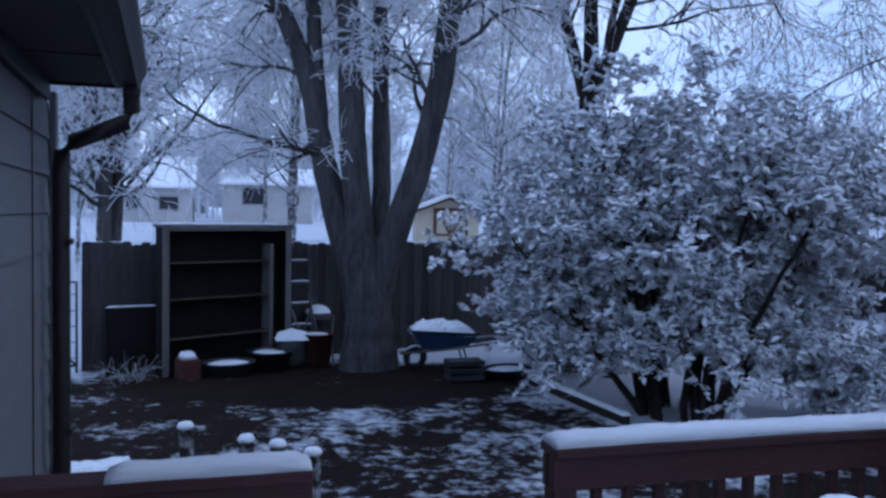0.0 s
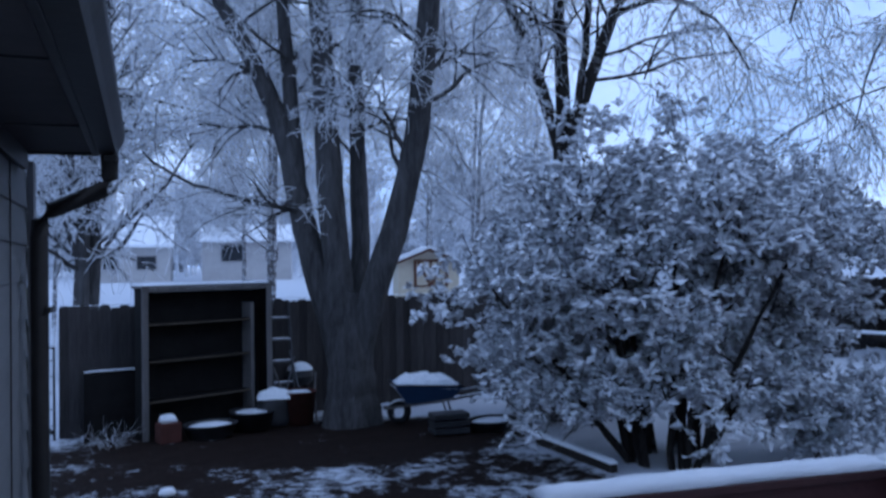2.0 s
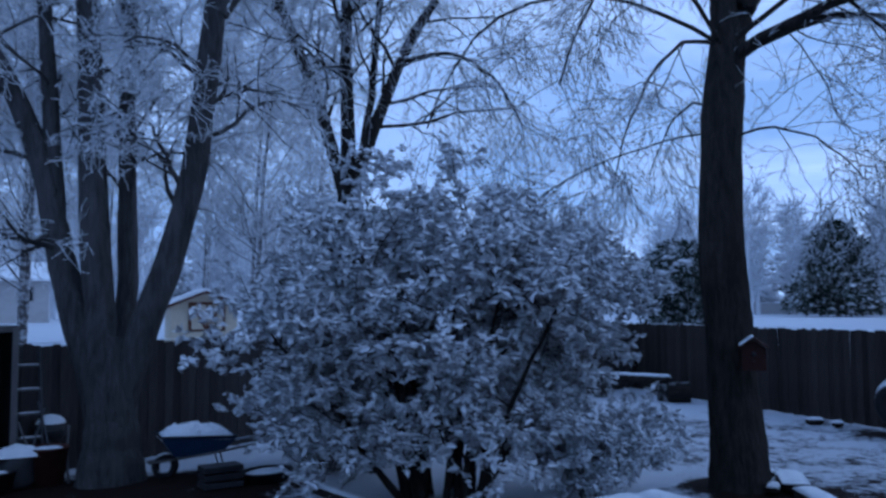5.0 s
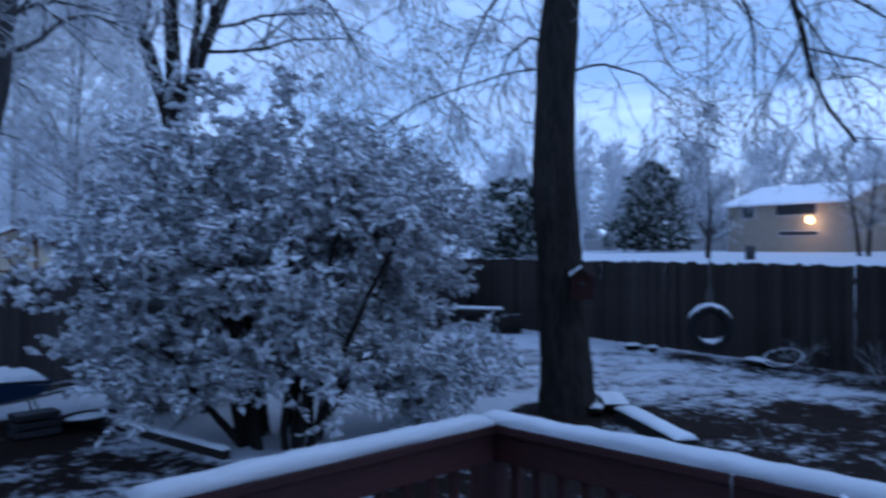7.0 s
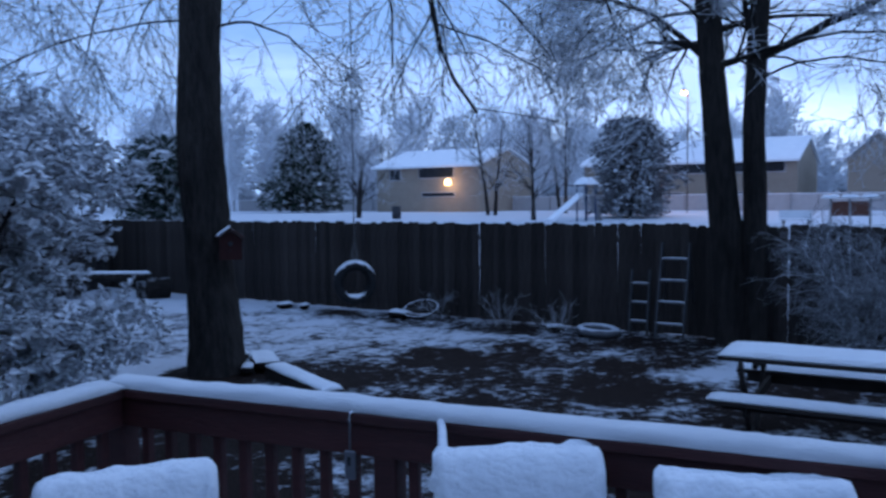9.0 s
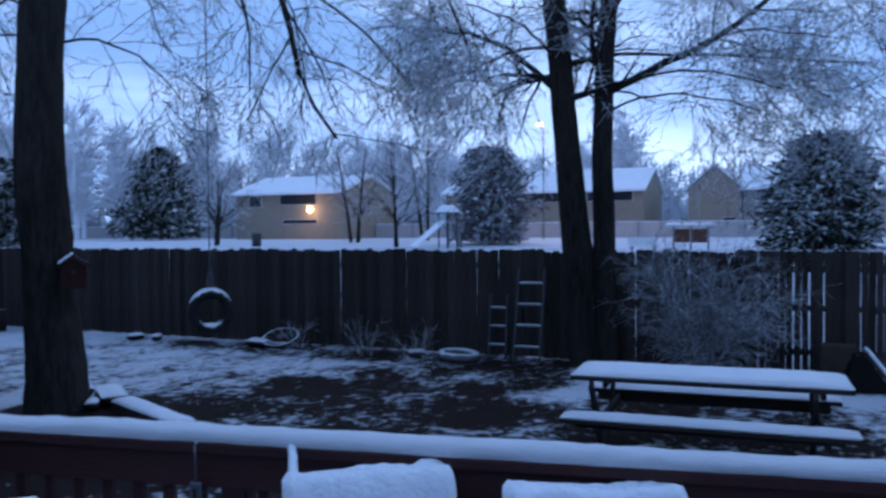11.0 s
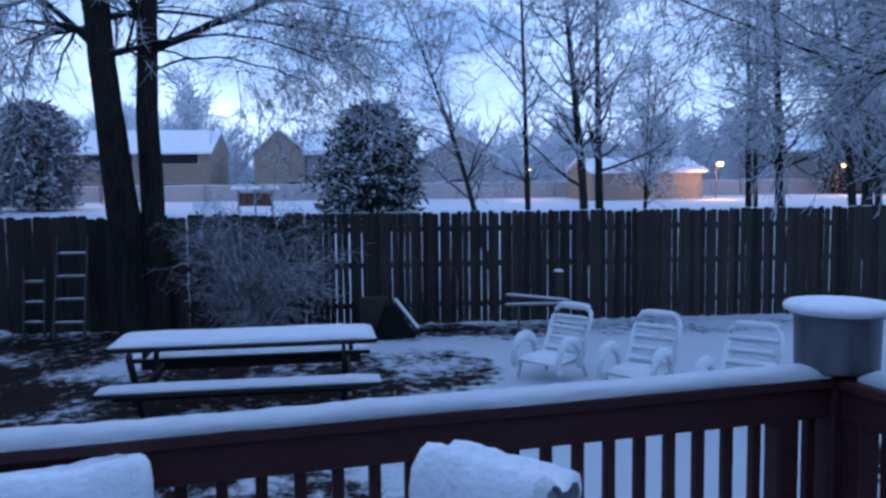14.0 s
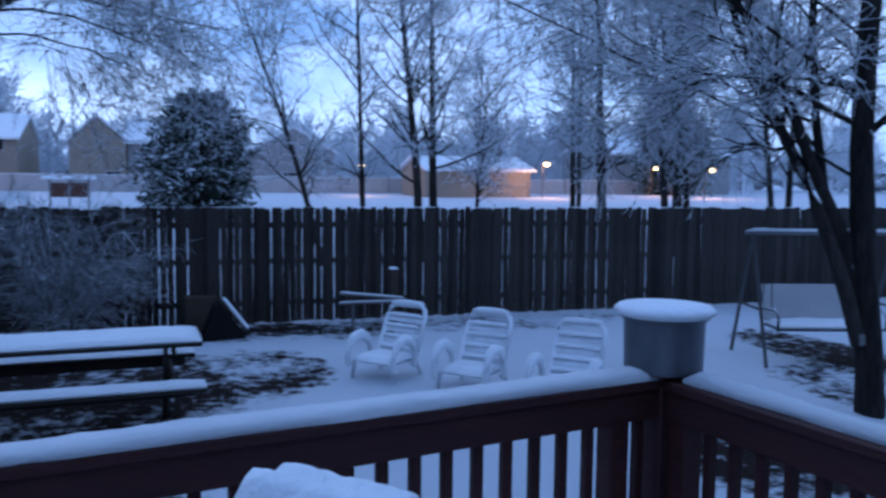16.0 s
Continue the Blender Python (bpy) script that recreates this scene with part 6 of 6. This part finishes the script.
# bench swing
bsw = thing("bench_swing", at_turn(8.85, -7.1, 0, -105), "garden bench swing on an A-frame with a snow-covered seat", "bench swing")
SW = 1.85
for x in (0.0, SW):
    part("frame_leg", Geo().tube([(x, -0.55, 0), (x, 0, 1.62)], 0.024, 8), M_LADDER, bsw)
    part("frame_leg", Geo().tube([(x, 0.55, 0), (x, 0, 1.62)], 0.024, 8), M_LADDER, bsw)
    part("frame_tie", Geo().tube([(x, -0.32, 0.68), (x, 0.32, 0.68)], 0.016, 6), M_LADDER, bsw)
part("top_bar", Geo().tube([(-0.1, 0, 1.62), (SW + 0.1, 0, 1.62)], 0.028, 8), M_ALU, bsw)
part("bar_snow", snow_strip(SW + 0.1, 0.05, 0.035, 381, 0.06), M_SNOW, bsw, at=pose(-0.05, 0, 1.64))
part("backrest", Geo().box((1.35, 0.03, 0.48), (0, 0, 0), pose(SW / 2, 0.2, 0.7, -16), 0.01), M_GARWALL, bsw, "pale backrest plastered with snow")
part("seat", Geo().box((1.35, 0.46, 0.03), (SW / 2, -0.08, 0.42), bevel=0.01), M_DARK, bsw)
part("seat_snow", snow_slab(1.33, 0.42, 0.08, 382, 24), M_SNOWO, bsw, at=pose(SW / 2, -0.08, 0.435))
for x in (SW / 2 - 0.69, SW / 2 + 0.69):
    part("arm", Geo().tube([(x, 0.2, 0.62), (x, -0.2, 0.66), (x, -0.32, 0.58), (x, -0.3, 0.4)], 0.018, 7), M_ALU, bsw)
    part("hanger", Geo().tube([(x, 0, 1.6), (x, -0.12, 0.65)], 0.007, 5), M_DARK, bsw)
    part("hanger", Geo().tube([(x, 0, 1.6), (x, 0.2, 0.64)], 0.007, 5), M_DARK, bsw)
# ---- beyond the fences ----
def town_house(x, y, length, depth, eave, ridge, wall, label, front_gable=False, windows=(), base=None):
    """A two-storey row house; own x runs south, own y away from the yard."""
    z0 = 1.1 if base is None else base
    h = thing("row_house", at_turn(x, y + length, z0, -90), label, "house", "houses across the field")
    e, r = eave - z0, ridge - z0
    part("wall", Geo().box((length, depth, e), (length / 2, depth / 2, e / 2)), wall, h)
    if front_gable:
        part("gable", Geo().prism([(0, e), (length, e), (length / 2, r)], depth, pose(0, depth / 2, 0)), wall, h)
        for s in (0, 1):
            a, b = (np.array([-0.3, e - 0.15]), np.array([length / 2, r + 0.05])) if s == 0 else (np.array([length + 0.3, e - 0.15]), np.array([length / 2, r + 0.05]))
            part("roof_slope", Geo().prism([tuple(a), tuple(b), (b[0], b[1] + 0.22), (a[0], a[1] + 0.2)], depth + 0.5, pose(0, depth / 2, 0)), M_SNOWO, h, "snow-covered roof slope")
    else:
        part("gable", Geo().prism([(0, e), (depth, e), (depth / 2, r)], length, pose(length / 2, 0, 0, 0, 0, 90) @ pose(0, 0, 0)), wall, h)
        for s in (0, 1):
            a, b = (np.array([-0.6, e - 0.15]), np.array([depth / 2, r + 0.05])) if s == 0 else (np.array([depth + 0.6, e - 0.15]), np.array([depth / 2, r + 0.05]))
            part("roof_slope", Geo().prism([tuple(a), tuple(b), (b[0], b[1] + 0.22), (a[0], a[1] + 0.2)], length + 0.5, pose(length / 2, 0, 0, 0, 0, 90)), M_SNOWO, h, "snow-covered roof slope")
    for wx, wz, ww, wh in windows:
        wx = length - wx
        win = part("window", Geo().box((ww + 0.16, 0.06, wh + 0.16), (wx, -0.025, wz)), M_GARWALL, h)
        part("pane", Geo().box((ww, 0.03, wh), (wx, -0.065, wz)), M_PANE, win)
    return h


town_house(60.0, 35.8, 11, 10, 5.2, 6.7, M_BOARDTAN, "tan two-storey row house with a snowy roof and wall lamp", windows=((4.4, 3.55, 3.6, 0.9), (4.2, 1.6, 3.4, 0.3), (8.9, 3.4, 1.2, 0.9)))
town_house(73.0, 12.8, 19, 10, 5.3, 7.3, M_BOARDTAN, "long tan row house with dark upper windows under a snowy roof", windows=((3.0, 3.7, 4.0, 0.9), (8.5, 3.7, 4.0, 0.9), (14, 3.7, 4, 0.9), (3.5, 0.9, 2.5, 1.2), (11, 0.9, 3, 1.2)))
town_house(73.5, 4.7, 4.4, 9, 5.2, 7.2, M_BOARDTAN, "tan row house end with a gable towards the field", True, windows=((1.0, 1.0, 1.0, 1.2),))
town_house(74.0, -2.6, 7.2, 9, 5.2, 7.0, M_WALLGREY, "grey row house wing with a snowy roof and dark window", windows=((5.3, 3.5, 1.6, 1.1), (2.0, 3.5, 1.4, 1.0), (5.0, 1.0, 2.0, 1.0)))
town_house(71.5, -12.4, 7.0, 10, 4.6, 6.6, M_WALLGREY, "grey gabled house behind the rounded pine", True, windows=((3.5, 1.2, 1.6, 1.0),))
town_house(57.0, -24.8, 8.2, 7, 3.1, 3.9, M_BOARDTAN, "low tan garage row lit orange by the street lamp", base=1.0, windows=())
town_house(70.0, -52.0, 14, 9, 5.0, 6.6, M_WALLGREY, "grey house beyond the street lamps", windows=((4, 3.4, 2, 1), (9, 3.4, 2, 1)))


def cottage(x, y, w, eave, ridge, label, win):
    h = thing("cottage", at_turn(x, y, 1.0, 10), label, "house", "houses behind the side fence")
    e, r = eave - 1, ridge - 1
    part("wall", Geo().box((w, 6, e), (w / 2, 3, e / 2)), M_GARWALL, h)
    part("gable", Geo().prism([(0, e), (6, e), (3, r)], w, pose(w / 2, 0, 0, 0, 0, 90)), M_GARWALL, h)
    for a, b in (((-0.5, e - 0.1), (3, r + 0.05)), ((6.5, e - 0.1), (3, r + 0.05))):
        part("roof_slope", Geo().prism([a, b, (b[0], b[1] + 0.25), (a[0], a[1] + 0.2)], w + 0.6, pose(w / 2, 0, 0, 0, 0, 90)), M_SNOWO, h, "snow-covered roof slope")
    for wx, wz, ww, wh in win:
        f = part("window", Geo().box((ww + 0.2, 0.06, wh + 0.2), (wx, -0.025, wz)), M_WALLGREY, h)
        part("pane", Geo().box((ww, 0.03, wh), (wx, -0.065, wz)), M_PANE, f)


cottage(-20.6, 66.5, 6.0, 4.0, 6.3, "small pale house with a snowy roof behind the trees", ((1.5, 1.7, 1.0, 1.0), (4.2, 1.7, 1.4, 1.0)))
cottage(-12.3, 68.0, 7.2, 4.4, 5.6, "pale bungalow with one dark square window", ((2.4, 2.4, 1.7, 1.3), (5.6, 2.3, 0.9, 1.0)))

shed = thing("garden_shed", at_turn(1.55, 30.9, 0.25, 2), "cream barn-style shed with brown braced doors and snowy roof", "shed")
part("wall", Geo().prism([(0, 0), (2.35, 0), (2.35, 2.2), (1.175, 2.66), (0, 2.2)], 2.4, pose(0, 1.2, 0)), M_CREAM, shed)
for s in (0, 1):
    a, b = ((-0.2, 2.1), (1.175, 2.64)) if s == 0 else ((2.55, 2.1), (1.175, 2.64))
    part("roof_slope", Geo().prism([a, b, (b[0], b[1] + 0.1), (a[0], a[1] + 0.1)], 3.0, pose(0, 1.1, 0)), M_SNOWO, shed, "snow-covered roof slope")
    part("fascia", Geo().prism([(a[0], a[1] - 0.1), (b[0], b[1] - 0.1), (b[0], b[1] - 0.01), (a[0], a[1] - 0.01)], 2.9, pose(0, 1.1, 0)), M_BROWN, shed)
door = part("door", Geo().box((1.2, 0.03, 0.95), (1.25, -0.02, 1.69)), M_CREAM, shed, "double door with brown braces")
for gx, gz, sx, sz, ry in ((0.65, 1.69, 0.11, 1.05, 0), (1.85, 1.69, 0.11, 1.05, 0), (1.25, 2.17, 1.3, 0.1, 0), (1.25, 1.2, 1.3, 0.07, 0), (1.25, 1.69, 0.06, 0.95, 0), (0.98, 1.7, 0.09, 1.0, -27), (1.52, 1.7, 0.09, 1.0, 27)):
    part("brace", Geo().box((sx, 0.02, sz), (0, 0, 0), pose(gx, -0.046, gz, 0, ry)), M_BROWN, door)

gw = tagged(new("garden_wall"), "long pale boundary fence with a snow-topped rail", "wall", kind="structure")
part("wall_body", Geo().box((0.12, 120, 1.5), (66, 15, 1.65)), M_GARWALL, gw)
part("wall_snow", Geo().box((0.2, 120, 0.06), (66, 15, 2.43), bevel=0.02), M_SNOWO, gw)
for k in range(31):
    part("wall_post", Geo().box((0.12, 0.12, 1.7), (65.88, -44 + 4 * k, 1.75)), M_WALLGREY, gw)


def street_lamp(x, y, top, power, label, arm=0.7):
    z0 = float(ground_z(x, y))
    s = thing("street_lamp", pose(x, y, z0), label, "street lamp", "street lamps")
    h = top - z0
    part("pole", Geo().tube([(0, 0, 0), (0, 0, h - 0.3), (-0.15, 0, h), (-arm, 0, h + 0.05)], 0.04, 8), M_DARK, s)
    head = part("lamp_head", Geo().box((0.5, 0.24, 0.12), (-arm - 0.15, 0, h + 0.08), bevel=0.03), M_DARK, s)
    part("bulb", Geo().turn([(0, -0.16), (0.16, -0.11), (0.24, 0), (0.16, 0.11), (0, 0.16)], (-arm - 0.15, 0, h - 0.08), 14), M_LAMP, head, "glowing orange bulb")
    lt = new("lamp_light", bpy.data.lights.new("lamp_light", "POINT"))
    lt.data.energy, lt.data.color, lt.data.shadow_soft_size = power, (1.0, 0.46, 0.22), 0.2
    lt.location = (x - arm - 0.15, y, top - 0.55)


street_lamp(60.2, -12.4, 3.4, 160, "street lamp glowing orange beyond the field")
street_lamp(55.0, -24.9, 3.6, 420, "street lamp glowing before the garage row", 0.5)
street_lamp(58.0, -35.7, 3.5, 300, "street lamp glowing orange among trees")
street_lamp(52.5, -36.9, 3.3, 300, "low street lamp glowing orange among trees")
street_lamp(58.8, 17.7, 9.7, 700, "tall street lamp glowing warm above the roofs")
wlamp = thing("wall_lamp", pose(59.85, 38.9, 3.75), "round wall lamp glowing warm white on the row house", "lamp")
part("globe", Geo().turn([(0, -0.3), (0.22, -0.2), (0.3, 0), (0.22, 0.2), (0, 0.3)], sides=16), M_LAMP, wlamp)
part("bracket", Geo().box((0.12, 0.2, 0.3), (0.1, 0, 0)), M_DARK, wlamp)
wl_ = new("lamp_light", bpy.data.lights.new("lamp_light", "POINT"))
wl_.data.energy, wl_.data.color, wl_.data.shadow_soft_size = 90, (1.0, 0.6, 0.32), 0.2
wl_.location = (59.0, 38.6, 3.6)

# playground and small things on the field
sl = thing("playground_slide", at_turn(46.5, 20.6, float(ground_z(46.5, 20.6)), -25), "playground slide and climbing frame under snow", "slide")
part("chute", Geo().prism([(-2.4, 0.15), (0, 1.7), (0, 1.6), (-2.3, 0.05)], 0.6), M_SNOWO, sl)
for x in (0.1, 0.9):
    for y in (-0.4, 0.4):
        part("frame_post", Geo().tube([(x, y, -0.1), (x, y, 2.3)], 0.05, 6), M_BLUE, sl)
part("platform", Geo().box((0.9, 0.9, 0.08), (0.5, 0, 1.6)), M_WALLGREY, sl)
part("roof", Geo().prism([(-0.1, 2.25), (1.1, 2.25), (0.5, 2.7)], 1.1), M_SNOWO, sl)
part("ladder", Geo().tube([(1.0, 0.0, 1.6), (1.6, 0.0, 0)], 0.2, 5), M_WALLGREY, sl)
fb = thing("litter_bin", pose(44.6, 33.2, float(ground_z(44.6, 33.2))), "dark round litter bin on the snowy field", "bin")
part("body", Geo().turn([(0, 0), (0.3, 0), (0.33, 0.85), (0, 0.86)], sides=16), M_DARK, fb)
pf = thing("play_frame", at_turn(43.6, 5.3, float(ground_z(43.6, 5.3)), 80), "snowy toddler play frame on the field", "play frame")
for x in (-0.9, 0.0, 0.9):
    part("frame_post", Geo().tube([(x, 0, 0), (x, 0, 1.5)], 0.06, 6), M_WALLGREY, pf)
    part("snow", snow_slab(0.7, 0.6, 0.18, 391, 10), M_SNOWO, pf, at=pose(x, 0, 1.5))
part("panel", Geo().box((1.8, 0.05, 0.7), (0, 0, 1.0)), M_BROWN, pf)
fbch = thing("park_bench", at_turn(43.5, 7.7, float(ground_z(43.5, 7.7)), 85), "white snow-covered park bench on the field", "bench")
part("seat", Geo().box((1.5, 0.4, 0.06), (0, 0, 0.45)), M_WHITE, fbch)
part("backrest", Geo().box((1.5, 0.05, 0.4), (0, 0.2, 0.72)), M_WHITE, fbch)
for x in (-0.6, 0.6):
    part("leg", Geo().box((0.06, 0.4, 0.45), (x, 0, 0.225)), M_WALLGREY, fbch)

# far frosted woods round the field
rs = np.random.default_rng(77)
g = Geo()
for k in range(250):
    R_ = rs.uniform(85, 130)
    th = math.radians(rs.uniform(-30, 135))
    x, y = R_ * math.sin(th), R_ * math.cos(th)
    hgt = rs.uniform(6, 12) if th < 1.4 else rs.uniform(4, 8)
    trunk = np.array([[(x, y, 1.0), (x + rs.uniform(-.5, .5), y, 1 + hgt * 0.5), (x, y, 1 + hgt)]])
    P1, R1 = spawn(rs, trunk, np.array([[0.25, 0.15, 0.05]]), 26, 0.15, 1.0, 45, (1.6, 3.6), 4, 0.08, 0.15, 0.5, 0.4, 0.05)
    P2, R2 = spawn(rs, P1, R1, 14, 0.2, 1.0, 45, (0.7, 2.0), 2, 0.0, 0.22, 0.7, 0.6, 0.06)
    g.tubes(trunk, np.array([[0.25, 0.15, 0.05]]), 5, cap=False)
    g.tubes(P1, R1, 3, cap=False)
    g.tubes(P2, R2, 3, cap=False)
tagged(part("far_woods", g, M_FROST), "belt of distant frosted bare trees", "woods", kind="stuff")
# rounded crowns closing the belt behind them: each a loose cluster of lumps over a short stem
cl, cr = [], []
for k in range(420):
    R_ = rs.uniform(132, 160)
    th = math.radians(rs.uniform(-32, 137))
    hgt, wid = (rs.uniform(5.0, 10.0) if th < 1.4 else rs.uniform(3.0, 5.5)), rs.uniform(2.5, 5.0)
    m_ = 46
    d = rs.normal(size=(m_, 3))
    d *= (rs.uniform(0.1, 1.0, (m_, 1)) ** 0.45) / np.linalg.norm(d, axis=1, keepdims=True)
    cl.append(np.array([R_ * math.sin(th), R_ * math.cos(th), 1.0 + hgt * 0.52]) + d * np.array([wid, wid, hgt * 0.5]))
cl = np.concatenate(cl)
g = Geo().add(*dollops(np.stack([cl, cl + np.array([0, 0, 0.4])], 1), 1, 1.0, rs, 0.9), smooth=True)
tagged(part("far_crowns", g, M_FARWOOD), "hazy grey-blue crowns of distant frosted woods", "woods", kind="stuff")
